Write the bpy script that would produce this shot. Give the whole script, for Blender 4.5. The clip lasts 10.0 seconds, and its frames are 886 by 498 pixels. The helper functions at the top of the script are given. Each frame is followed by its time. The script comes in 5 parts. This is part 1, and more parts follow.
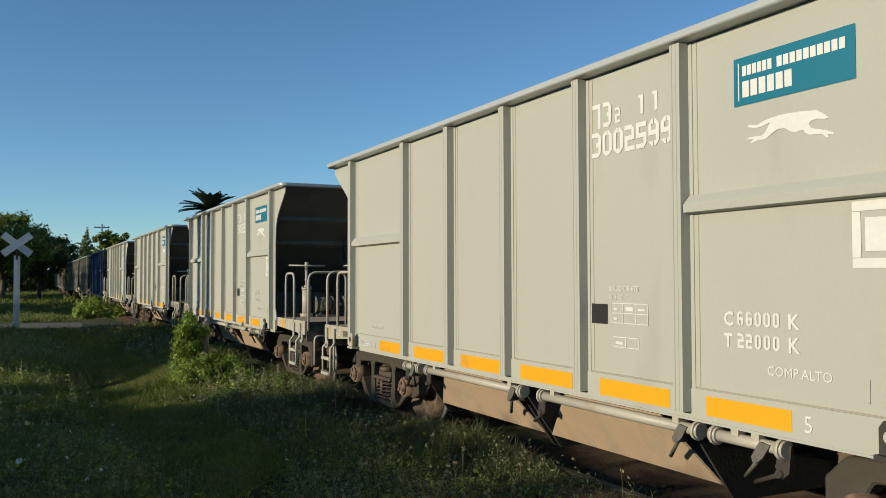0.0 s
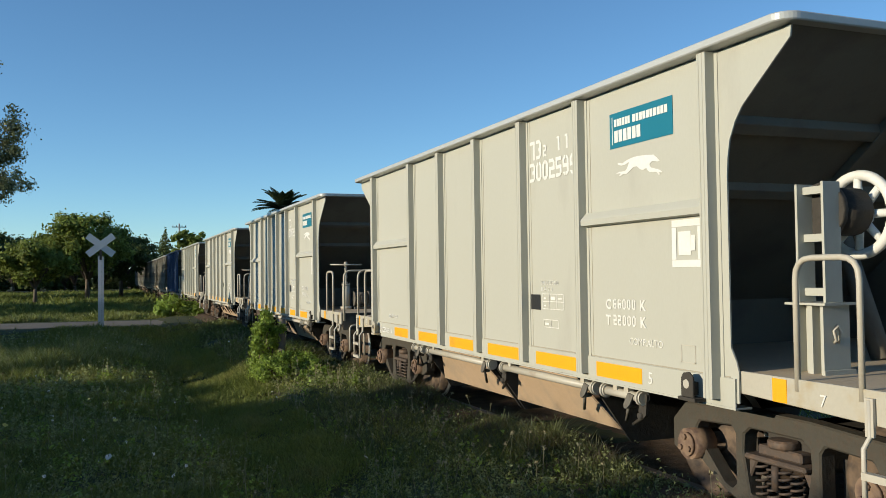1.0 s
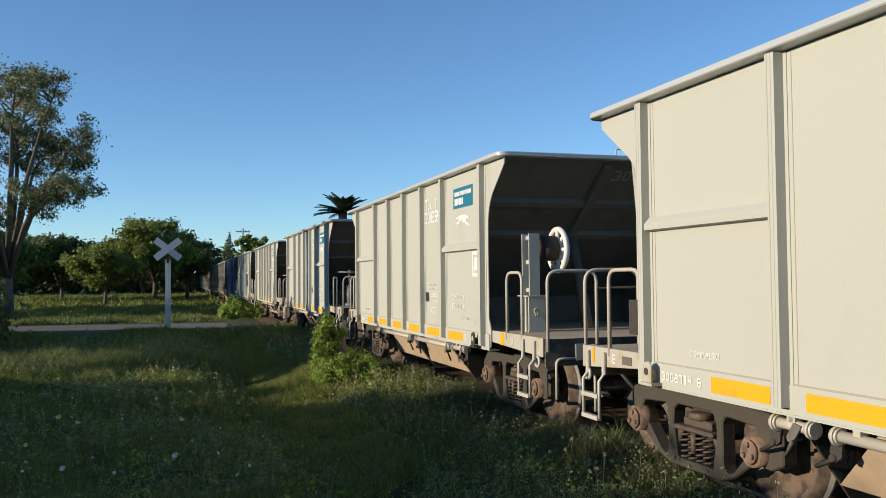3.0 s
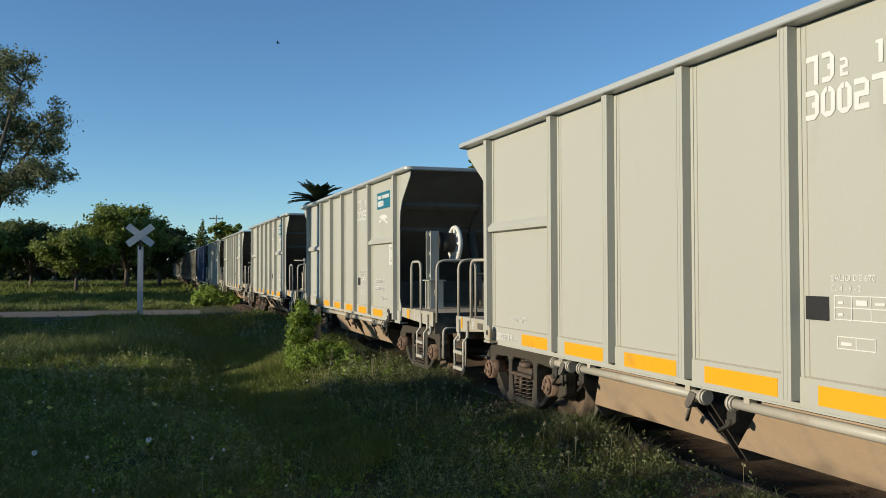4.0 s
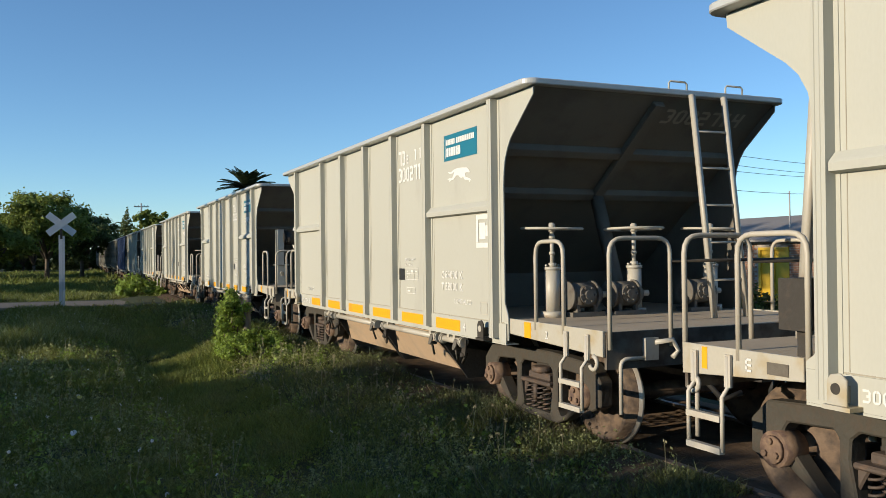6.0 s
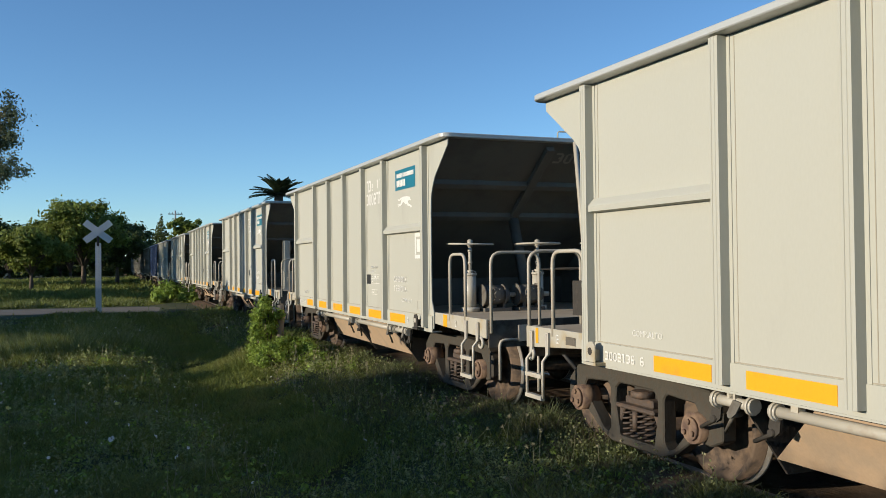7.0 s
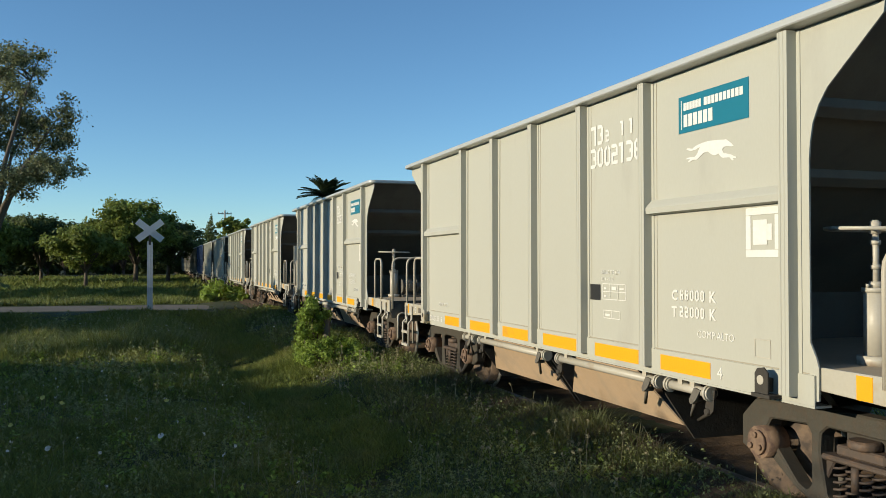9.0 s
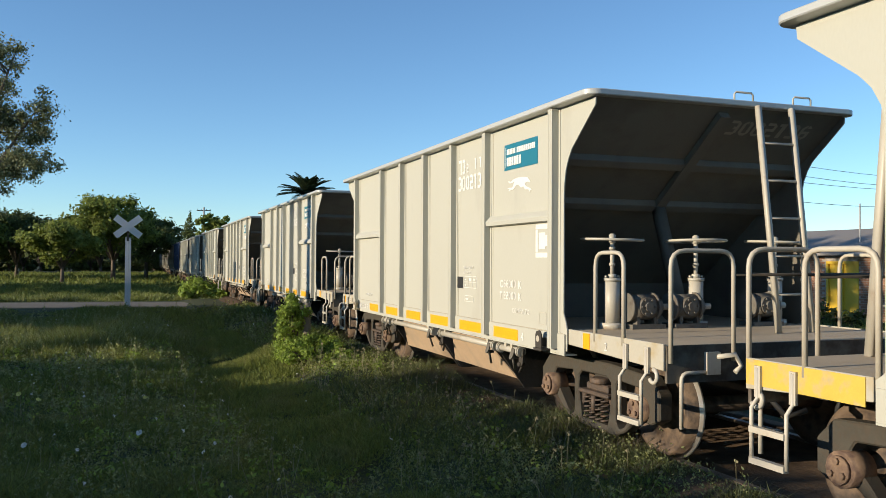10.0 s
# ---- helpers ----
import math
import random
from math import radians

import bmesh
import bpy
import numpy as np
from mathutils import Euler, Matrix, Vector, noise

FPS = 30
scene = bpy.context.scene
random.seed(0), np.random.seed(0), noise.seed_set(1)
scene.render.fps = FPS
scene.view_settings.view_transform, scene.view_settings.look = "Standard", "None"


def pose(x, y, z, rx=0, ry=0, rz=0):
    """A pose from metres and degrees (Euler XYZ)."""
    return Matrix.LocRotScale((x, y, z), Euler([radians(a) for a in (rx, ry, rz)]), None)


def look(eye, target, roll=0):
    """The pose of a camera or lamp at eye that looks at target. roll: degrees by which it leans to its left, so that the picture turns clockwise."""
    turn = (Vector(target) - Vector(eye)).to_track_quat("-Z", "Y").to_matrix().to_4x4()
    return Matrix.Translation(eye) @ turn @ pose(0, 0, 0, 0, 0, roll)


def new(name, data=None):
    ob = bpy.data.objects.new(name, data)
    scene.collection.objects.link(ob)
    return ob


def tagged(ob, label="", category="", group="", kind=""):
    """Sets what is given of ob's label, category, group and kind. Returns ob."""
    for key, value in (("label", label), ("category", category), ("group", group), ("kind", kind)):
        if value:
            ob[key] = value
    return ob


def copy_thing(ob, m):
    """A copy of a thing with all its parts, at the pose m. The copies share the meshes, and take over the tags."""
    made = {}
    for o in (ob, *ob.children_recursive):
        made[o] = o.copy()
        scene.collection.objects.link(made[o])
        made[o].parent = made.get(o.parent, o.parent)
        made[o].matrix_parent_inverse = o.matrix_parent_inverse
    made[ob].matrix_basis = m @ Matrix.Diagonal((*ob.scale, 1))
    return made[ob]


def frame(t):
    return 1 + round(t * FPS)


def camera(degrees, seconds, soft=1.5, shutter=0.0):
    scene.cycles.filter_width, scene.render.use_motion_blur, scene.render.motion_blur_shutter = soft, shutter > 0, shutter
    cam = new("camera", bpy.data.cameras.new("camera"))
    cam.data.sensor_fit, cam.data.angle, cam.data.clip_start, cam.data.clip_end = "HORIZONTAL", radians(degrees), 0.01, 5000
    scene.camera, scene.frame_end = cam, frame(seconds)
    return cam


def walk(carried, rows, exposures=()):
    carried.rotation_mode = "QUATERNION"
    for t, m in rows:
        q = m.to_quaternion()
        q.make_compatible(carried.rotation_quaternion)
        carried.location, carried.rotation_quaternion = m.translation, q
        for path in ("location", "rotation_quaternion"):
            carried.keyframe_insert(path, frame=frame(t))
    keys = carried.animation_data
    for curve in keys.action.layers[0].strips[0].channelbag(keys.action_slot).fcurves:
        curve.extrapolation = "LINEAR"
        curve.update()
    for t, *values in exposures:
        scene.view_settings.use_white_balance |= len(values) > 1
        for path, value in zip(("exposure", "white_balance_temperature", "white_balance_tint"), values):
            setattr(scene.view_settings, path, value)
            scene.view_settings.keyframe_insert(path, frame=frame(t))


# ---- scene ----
from functools import lru_cache

CAM_Z = 1.76            # height of the eye over the rails
cam = camera(55.04, 10.0, soft=0.6)
# seconds, place about the standing point, yaw, pitch, roll
PATH = [
    (0.0, 0.10, -0.052, -0.005, -26.21, 1.97, 0.16),
    (0.5, 0.08, 0.07, 0.012, -24.59, 1.76, 0.47),
    (1.0, 0.066, 0.051, 0.018, -21.56, 1.65, 0.81),
    (1.5, 0.075, 0.016, 0.02, -19.57, 1.63, 1.09),
    (2.0, 0.082, 0.046, 0.017, -18.17, 1.99, 1.07),
    (3.5, 0.037, 0.021, 0.001, -17.56, 1.93, 0.49),
    (4.0, 0.032, -0.012, -0.017, -19.3, 1.28, 0.16),
    (4.5, 0.084, -0.05, -0.039, -21.21, 0.68, -0.23),
    (5.0, 0.088, -0.069, -0.041, -22.55, 0.28, 0.23),
    (5.5, 0.06, -0.071, -0.045, -23.14, 0.34, 0.72),
    (6.0, 0.028, -0.074, -0.023, -23.87, 0.36, 0.68),
    (7.5, -0.006, 0.012, -0.002, -20.29, 1.01, 0.48),
    (8.0, -0.003, 0.076, 0.0, -19.03, 0.84, 0.21),
    (8.5, -0.008, 0.042, 0.003, -18.26, 1.13, 0.1),
    (9.0, 0.0, -0.001, 0.005, -18.78, 0.94, 0.09),
    (9.5, -0.018, -0.005, 0.001, -19.57, 0.83, -0.26),
    (10.0, -0.02, 0.017, -0.01, -20.13, 0.87, -0.32),
]
EXPOSURES = [(0.0, -0.13), (0.5, -0.12), (1.0, 0.15), (1.5, 0.33), (2.0, 0.44), (3.5, 0.08), (4.0, 0.0), (4.5, -0.03), (5.0, 0.13), (5.5, 0.33),
             (6.0, 0.22), (7.5, 0.10), (8.0, 0.03), (8.5, 0.03), (9.0, 0.13), (9.5, 0.38), (10.0, 0.38)]
WHITE = {0.0: 6330, 0.5: 6380, 1.0: 6280, 1.5: 6310, 2.0: 6650, 3.5: 6140, 4.0: 6220, 4.5: 6230, 5.0: 6420, 5.5: 6400, 6.0: 6400, 7.5: 6090, 8.0: 6300, 8.5: 6420, 9.0: 6400, 9.5: 6320, 10.0: 6560}          # kelvin, where the camera drifts from 6500
TINT = {0.0: 4, 0.5: 3, 1.0: 5, 2.0: 8, 3.5: 11, 6.0: 9, 10.0: 9, 4.5: 4, 5.0: 4, 7.5: 8, 8.0: 4, 8.5: 3, 9.0: 4}
walk(cam, [(t, pose(x, y, CAM_Z + z, 90 + p, r, a)) for t, x, y, z, a, p, r in PATH], [(t, e, WHITE.get(t, 6500), TINT.get(t, 6)) for t, e in EXPOSURES])

# how far the train has rolled, in metres
ROLLED = [(0.0, 0.0), (0.5, 0.978), (1.0, 2.276), (1.5, 3.64), (2.0, 5.056), (3.5, 9.373), (4.0, 10.824),
          (4.5, 12.251), (5.0, 13.703), (5.5, 15.188), (6.0, 16.645), (7.5, 20.996), (8.0, 22.496),
          (8.5, 23.995), (9.0, 25.495), (9.5, 27.0), (10.0, 28.507)]
PITCH = 11.75           # coupler to coupler
CENTRE = 6.39           # middle of the first passing wagon at the start
SIDE = 3.9              # plane of the near wagon sides
HALF = 1.45             # half a wagon's width
TRACK = SIDE + HALF     # middle of the track

# ---- light ----
SUN_EL, SUN_AZ = 13.0, -2.5      # degrees up; degrees from west (-x) towards north (+y)
to_sun = Vector((-math.cos(radians(SUN_AZ)) * math.cos(radians(SUN_EL)),
                 math.sin(radians(SUN_AZ)) * math.cos(radians(SUN_EL)), math.sin(radians(SUN_EL))))
sun = new("sun", bpy.data.lights.new("sun", "SUN"))
sun.data.energy, sun.data.angle, sun.data.color = 5.0, radians(0.55), (1.0, 0.85, 0.65)
sun.matrix_world = look((0, 0, 30), Vector((0, 0, 30)) - to_sun)
world = bpy.data.worlds.new("sky")
scene.world = world
world.use_nodes = True
wt = world.node_tree
sky = wt.nodes.new("ShaderNodeTexSky")
sky.sky_type, sky.sun_disc = "NISHITA", False
sky.sun_elevation = radians(SUN_EL + 5)
sky.sun_rotation = math.atan2(to_sun.x, to_sun.y)
sky.altitude, sky.air_density, sky.dust_density, sky.ozone_density = 1300, 1.0, 0.05, 3.2
tint = wt.nodes.new("ShaderNodeMix")
tint.data_type, tint.blend_type = "RGBA", "MULTIPLY"
tint.inputs["Factor"].default_value = 1.0
tint.inputs["B"].default_value = (0.85, 1.0, 1.06, 1)       # clear, slightly cyan evening air
wt.links.new(sky.outputs[0], tint.inputs["A"])
wt.links.new(tint.outputs["Result"], wt.nodes["Background"].inputs[0])
wt.nodes["Background"].inputs[1].default_value = 0.128

# ---- materials ----


def mat(name, col, rough=0.6, metal=0.0, var=0.12, fine=40.0, coarse=1.6, bump=0.15, second=None, patchy=0.5, isl=0.0, obj=0.0,
        trans=0.0, spec=0.5, stretch=None):
    """Base colour varied at two scales, with an optional second colour in patches."""
    m = bpy.data.materials.new(name)
    m.use_nodes = True
    nt = m.node_tree
    b = nt.nodes["Principled BSDF"]
    b.inputs["Roughness"].default_value, b.inputs["Metallic"].default_value = rough, metal
    b.inputs["Specular IOR Level"].default_value = spec
    tc = nt.nodes.new("ShaderNodeTexCoord")
    vec = tc.outputs["Object"]
    if stretch:
        mp = nt.nodes.new("ShaderNodeMapping")
        mp.inputs["Scale"].default_value = stretch
        nt.links.new(vec, mp.inputs[0])
        vec = mp.outputs[0]

    def noise_at(scale, detail):
        n = nt.nodes.new("ShaderNodeTexNoise")
        n.inputs["Scale"].default_value, n.inputs["Detail"].default_value = scale, detail
        nt.links.new(vec, n.inputs["Vector"])
        return n.outputs["Fac"]
    big, small = noise_at(coarse, 5.0), noise_at(fine, 4.0)
    hsv = nt.nodes.new("ShaderNodeHueSaturation")
    value = nt.nodes.new("ShaderNodeMath")
    value.operation = "MULTIPLY_ADD"
    value.inputs[1].default_value, value.inputs[2].default_value = 2 * var, 1 - var
    add = nt.nodes.new("ShaderNodeMath")
    add.operation = "MULTIPLY_ADD"
    add.inputs[1].default_value = 0.45
    nt.links.new(small, add.inputs[0])
    half = nt.nodes.new("ShaderNodeMath")
    half.operation = "MULTIPLY"
    half.inputs[1].default_value = 0.55
    nt.links.new(big, half.inputs[0])
    nt.links.new(half.outputs[0], add.inputs[2])
    nt.links.new(add.outputs[0], value.inputs[0])
    out = value.outputs[0]
    for amount, socket in ((isl, "isl"), (obj, "obj")):
        if amount:
            src = nt.nodes.new("ShaderNodeNewGeometry").outputs["Random Per Island"] if socket == "isl" else \
                nt.nodes.new("ShaderNodeObjectInfo").outputs["Random"]
            k = nt.nodes.new("ShaderNodeMath")
            k.operation = "MULTIPLY_ADD"
            k.inputs[1].default_value, k.inputs[2].default_value = 2 * amount, 1 - amount
            nt.links.new(src, k.inputs[0])
            mul = nt.nodes.new("ShaderNodeMath")
            mul.operation = "MULTIPLY"
            nt.links.new(out, mul.inputs[0])
            nt.links.new(k.outputs[0], mul.inputs[1])
            out = mul.outputs[0]
    nt.links.new(out, hsv.inputs["Value"])
    hsv.inputs["Color"].default_value = (*col, 1)
    if second:
        mix = nt.nodes.new("ShaderNodeMix")
        mix.data_type = "RGBA"
        ramp = nt.nodes.new("ShaderNodeValToRGB")
        ramp.color_ramp.elements[0].position, ramp.color_ramp.elements[1].position = patchy - 0.06, patchy + 0.14
        mid = noise_at(coarse * 2.3, 8.0)
        nt.links.new(mid, ramp.inputs[0])
        nt.links.new(ramp.outputs[0], mix.inputs["Factor"])
        mix.inputs["A"].default_value, mix.inputs["B"].default_value = (*col, 1), (*second, 1)
        nt.links.new(mix.outputs["Result"], hsv.inputs["Color"])
    nt.links.new(hsv.outputs[0], b.inputs["Base Color"])
    if bump:
        bp = nt.nodes.new("ShaderNodeBump")
        bp.inputs["Strength"].default_value, bp.inputs["Distance"].default_value = bump, 0.01
        nt.links.new(small, bp.inputs["Height"])
        nt.links.new(bp.outputs[0], b.inputs["Normal"])
    if trans:
        tl = nt.nodes.new("ShaderNodeBsdfTranslucent")
        nt.links.new(hsv.outputs[0], tl.inputs[0])
        ms = nt.nodes.new("ShaderNodeMixShader")
        ms.inputs[0].default_value = trans
        nt.links.new(b.outputs[0], ms.inputs[1])
        nt.links.new(tl.outputs[0], ms.inputs[2])
        nt.links.new(ms.outputs[0], nt.nodes["Material Output"].inputs[0])
    return m


M = {
    "paint": mat("grey_beige_paint", (0.416, 0.412, 0.352), 0.68, spec=0.15, var=0.09, fine=60, coarse=0.7, bump=0.03, second=(0.34, 0.325, 0.28), patchy=0.66,
                 stretch=(1, 1, 0.35)),
    # darker copy of the wagon paint: shade of ends and interior put into colour
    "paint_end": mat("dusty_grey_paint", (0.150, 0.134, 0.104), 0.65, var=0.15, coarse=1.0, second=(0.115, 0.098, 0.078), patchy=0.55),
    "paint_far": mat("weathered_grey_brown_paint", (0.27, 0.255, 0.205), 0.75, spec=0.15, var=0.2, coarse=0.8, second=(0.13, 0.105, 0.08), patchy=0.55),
    "blue": mat("faded_blue_paint", (0.03, 0.055, 0.12), 0.55, var=0.2, coarse=0.8),
    "yellow": mat("yellow_reflector", (0.78, 0.36, 0.01), 0.45, var=0.08, second=(0.55, 0.28, 0.03), patchy=0.66),
    "yellow_old": mat("worn_yellow_paint", (0.55, 0.38, 0.06), 0.6, var=0.15, coarse=4, second=(0.40, 0.33, 0.20), patchy=0.60),
    "rim": mat("glossy_rim_paint", (0.42, 0.43, 0.41), 0.3, var=0.08, coarse=2, bump=0.02),
    "white": mat("white_stencil", (0.66, 0.65, 0.60), 0.6, var=0.2, coarse=6, bump=0.0),
    "seam": mat("weld_line_paint", (0.30, 0.27, 0.205), 0.75, var=0.15, coarse=3),
    "teal": mat("teal_decal", (0.012, 0.150, 0.215), 0.4, var=0.06, bump=0.0),
    "black": mat("black_plate", (0.02, 0.02, 0.02), 0.5, var=0.4, coarse=9),
    "iron": mat("sooty_cast_iron", (0.045, 0.040, 0.033), 0.75, spec=0.3, var=0.35, coarse=5, bump=0.4, second=(0.07, 0.055, 0.042), patchy=0.62),
    "gear": mat("grimy_grey_casting", (0.125, 0.115, 0.095), 0.7, var=0.25, coarse=5, bump=0.3, second=(0.09, 0.075, 0.06), patchy=0.58),
    "rust": mat("rusty_steel", (0.19, 0.125, 0.08), 0.75, var=0.3, coarse=5, bump=0.35, second=(0.09, 0.055, 0.04), patchy=0.5),
    "spring": mat("grimy_spring_steel", (0.075, 0.055, 0.042), 0.7, var=0.3, coarse=6, bump=0.3, second=(0.13, 0.08, 0.05), patchy=0.58),
    "tread": mat("worn_wheel_steel", (0.58, 0.53, 0.46), 0.4, metal=0.55, var=0.15, coarse=6),
    "dust": mat("ore_dusted_steel", (0.44, 0.315, 0.20), 0.85, var=0.2, coarse=2.0, bump=0.2, second=(0.38, 0.285, 0.19), patchy=0.52),
    "pipe": mat("pale_grey_pipe", (0.44, 0.41, 0.34), 0.45, var=0.12, coarse=3, second=(0.32, 0.24, 0.17), patchy=0.66),
    "rail_tube": mat("painted_tube", (0.44, 0.40, 0.32), 0.5, metal=0.0, var=0.12, coarse=4),
    "deck": mat("dusty_deck_plate", (0.47, 0.38, 0.265), 0.85, spec=0.2, var=0.25, coarse=3, bump=0.3),
    "hose": mat("black_rubber", (0.025, 0.024, 0.022), 0.6, var=0.3),
    "steel": mat("rail_steel", (0.22, 0.17, 0.13), 0.5, metal=0.4, var=0.25, coarse=4),
    "sleeper": mat("old_sleeper_wood", (0.10, 0.075, 0.055), 0.9, var=0.3, coarse=4, bump=0.5, obj=0.2),
    "ballast": mat("oily_earth_ballast", (0.135, 0.092, 0.058), 0.95, spec=0.1, var=0.4, fine=30, coarse=2, bump=0.9, second=(0.085, 0.060, 0.040), patchy=0.5),
    "soil": mat("grassy_soil", (0.050, 0.060, 0.024), 0.95, spec=0.2, var=0.4, fine=14, coarse=0.6, bump=0.9, second=(0.085, 0.062, 0.038), patchy=0.60),
    "road": mat("grey_dirt_road", (0.115, 0.100, 0.082), 0.95, var=0.2, fine=12, coarse=0.5, bump=0.6, second=(0.14, 0.12, 0.09), patchy=0.55),
    "grass": mat("meadow_grass", (0.165, 0.195, 0.044), 0.6, var=0.2, fine=3, coarse=0.5, bump=0, second=(0.23, 0.23, 0.075), patchy=0.58,
                 isl=0.35, trans=0.35, spec=0.25),
    "weed": mat("grey_green_weed", (0.25, 0.275, 0.105), 0.65, var=0.2, fine=3, coarse=0.6, bump=0, isl=0.35, trans=0.35),
    "frame": mat("dusty_cast_frame", (0.056, 0.051, 0.040), 0.75, spec=0.3, var=0.25, fine=30, coarse=9, bump=0.5, second=(0.062, 0.05, 0.037), patchy=0.52),
    "sill": mat("grimy_end_sill", (0.13, 0.115, 0.09), 0.75, spec=0.3, var=0.3, coarse=3, bump=0.25, second=(0.075, 0.055, 0.042), patchy=0.5),
    "wheel": mat("dark_wheel_steel", (0.14, 0.098, 0.066), 0.75, spec=0.3, var=0.3, coarse=4, bump=0.3, second=(0.055, 0.042, 0.034), patchy=0.5),
    "beam": mat("tan_stained_paint", (0.40, 0.375, 0.305), 0.6, spec=0.3, var=0.15, coarse=2, second=(0.36, 0.29, 0.17), patchy=0.56),
    "verge": mat("drab_verge_grass", (0.095, 0.110, 0.042), 0.7, var=0.25, fine=3, coarse=0.8, bump=0, second=(0.12, 0.095, 0.055), patchy=0.55, isl=0.35, trans=0.3),
    "dry": mat("dry_stalk", (0.30, 0.27, 0.15), 0.8, var=0.2, bump=0, isl=0.25, trans=0.25),
    "petal_w": mat("white_petal", (0.68, 0.68, 0.62), 0.7, var=0.1, bump=0, isl=0.15, trans=0.3),
    "petal_y": mat("yellow_petal", (0.62, 0.58, 0.16), 0.7, var=0.1, bump=0, trans=0.3),
    "vine": mat("vine_leaf", (0.22, 0.30, 0.05), 0.5, var=0.2, bump=0, isl=0.4, trans=0.4, spec=0.3),
    "leaf": mat("broad_leaf", (0.185, 0.225, 0.048), 0.6, var=0.25, fine=2, coarse=0.3, bump=0, isl=0.4, trans=0.48, spec=0.3),
    "leaf_dark": mat("dark_leaf", (0.105, 0.130, 0.040), 0.6, var=0.25, fine=2, coarse=0.3, bump=0, isl=0.4, trans=0.42, spec=0.3),
    "leaf_euc": mat("olive_leaf", (0.18, 0.19, 0.085), 0.5, var=0.25, fine=2, coarse=0.4, bump=0, isl=0.5, trans=0.3, spec=0.35),
    "frond": mat("palm_frond", (0.055, 0.075, 0.032), 0.5, var=0.25, bump=0, isl=0.4, trans=0.25),
    "bark": mat("grey_brown_bark", (0.12, 0.095, 0.07), 0.9, var=0.35, fine=12, coarse=2, bump=0.8),
    "post_wood": mat("weathered_post", (0.17, 0.145, 0.115), 0.9, var=0.3, fine=25, coarse=3, bump=0.7),
    "sign_white": mat("sign_white_paint", (0.52, 0.52, 0.51), 0.55, var=0.1, coarse=3),
    "sign_post": mat("sign_post_paint", (0.55, 0.55, 0.54), 0.5, var=0.12, coarse=3),
    "brick": mat("red_brick", (0.30, 0.15, 0.085), 0.9, var=0.2, fine=20, bump=0.4, obj=0.3),
    "mortar": mat("mortar", (0.36, 0.31, 0.26), 0.95, var=0.15, bump=0.3),
    "roof": mat("grey_roof_sheet", (0.22, 0.20, 0.18), 0.7, var=0.2, coarse=1.0),
    "win_yellow": mat("yellow_joinery", (0.62, 0.40, 0.03), 0.5, var=0.1),
    "glass": mat("dark_pane", (0.02, 0.025, 0.03), 0.08, var=0.1, bump=0),
    "concrete": mat("concrete_pole", (0.34, 0.33, 0.31), 0.9, var=0.15, coarse=3),
    "feather": mat("dark_feathers", (0.02, 0.02, 0.022), 0.7, var=0.2, bump=0),
}

# ---- mesh helpers ----


def box(bm, x0, y0, z0, x1, y1, z1, m=None):
    v = [bm.verts.new(p) for p in ((x0, y0, z0), (x1, y0, z0), (x1, y1, z0), (x0, y1, z0), (x0, y0, z1), (x1, y0, z1), (x1, y1, z1), (x0, y1, z1))]
    if m is not None:
        for a in v:
            a.co = m @ a.co
    for f in ((3, 2, 1, 0), (4, 5, 6, 7), (0, 1, 5, 4), (1, 2, 6, 5), (2, 3, 7, 6), (3, 0, 4, 7)):
        bm.faces.new([v[i] for i in f])


def prism(bm, pts, a, b, axis="x"):
    """A polygon of two coordinates, given thickness from a to b along axis."""
    def at(p, d):
        return {"x": (d, p[0], p[1]), "y": (p[0], d, p[1]), "z": (p[0], p[1], d)}[axis]
    lo, hi = [bm.verts.new(at(p, a)) for p in pts], [bm.verts.new(at(p, b)) for p in pts]
    n = len(pts)
    fs = [bm.faces.new(lo), bm.faces.new(hi)]
    for i in range(n):
        fs.append(bm.faces.new((lo[i], lo[(i + 1) % n], hi[(i + 1) % n], hi[i])))
    bmesh.ops.recalc_face_normals(bm, faces=fs)


def rod(bm, p, q, r, seg=10, r2=None):
    """A closed round bar from p to q."""
    p, q = Vector(p), Vector(q)
    d = (q - p).normalized()
    u = d.orthogonal().normalized()
    w = d.cross(u)
    rings = []
    for c, rr in ((p, r), (q, r if r2 is None else r2)):
        rings.append([bm.verts.new(c + rr * (math.cos(2 * math.pi * i / seg) * u + math.sin(2 * math.pi * i / seg) * w)) for i in range(seg)])
    a, b = rings
    for i in range(seg):
        f = bm.faces.new((a[i], a[(i + 1) % seg], b[(i + 1) % seg], b[i]))
        f.smooth = True
    bm.faces.new(list(reversed(a)))
    bm.faces.new(b)


def tube(bm, pts, r, seg=8, closed=False, radii=None):
    """A round bar bent along pts."""
    pts = [Vector(p) for p in pts]
    n = len(pts)
    rings, up = [], None
    for i, p in enumerate(pts):
        d = (pts[(i + 1) % n] - pts[i - 1]) if closed else (pts[min(i + 1, n - 1)] - pts[max(i - 1, 0)])
        d.normalize()
        up = d.orthogonal().normalized() if up is None else (up - up.dot(d) * d).normalized()
        w = d.cross(up)
        rr = radii[i] if radii else r
        rings.append([bm.verts.new(p + rr * (math.cos(2 * math.pi * k / seg) * up + math.sin(2 * math.pi * k / seg) * w)) for k in range(seg)])
    for i in range(n if closed else n - 1):
        a, b = rings[i], rings[(i + 1) % n]
        for k in range(seg):
            f = bm.faces.new((a[k], a[(k + 1) % seg], b[(k + 1) % seg], b[k]))
            f.smooth = True
    if not closed:
        bm.faces.new(list(reversed(rings[0])))
        bm.faces.new(rings[-1])


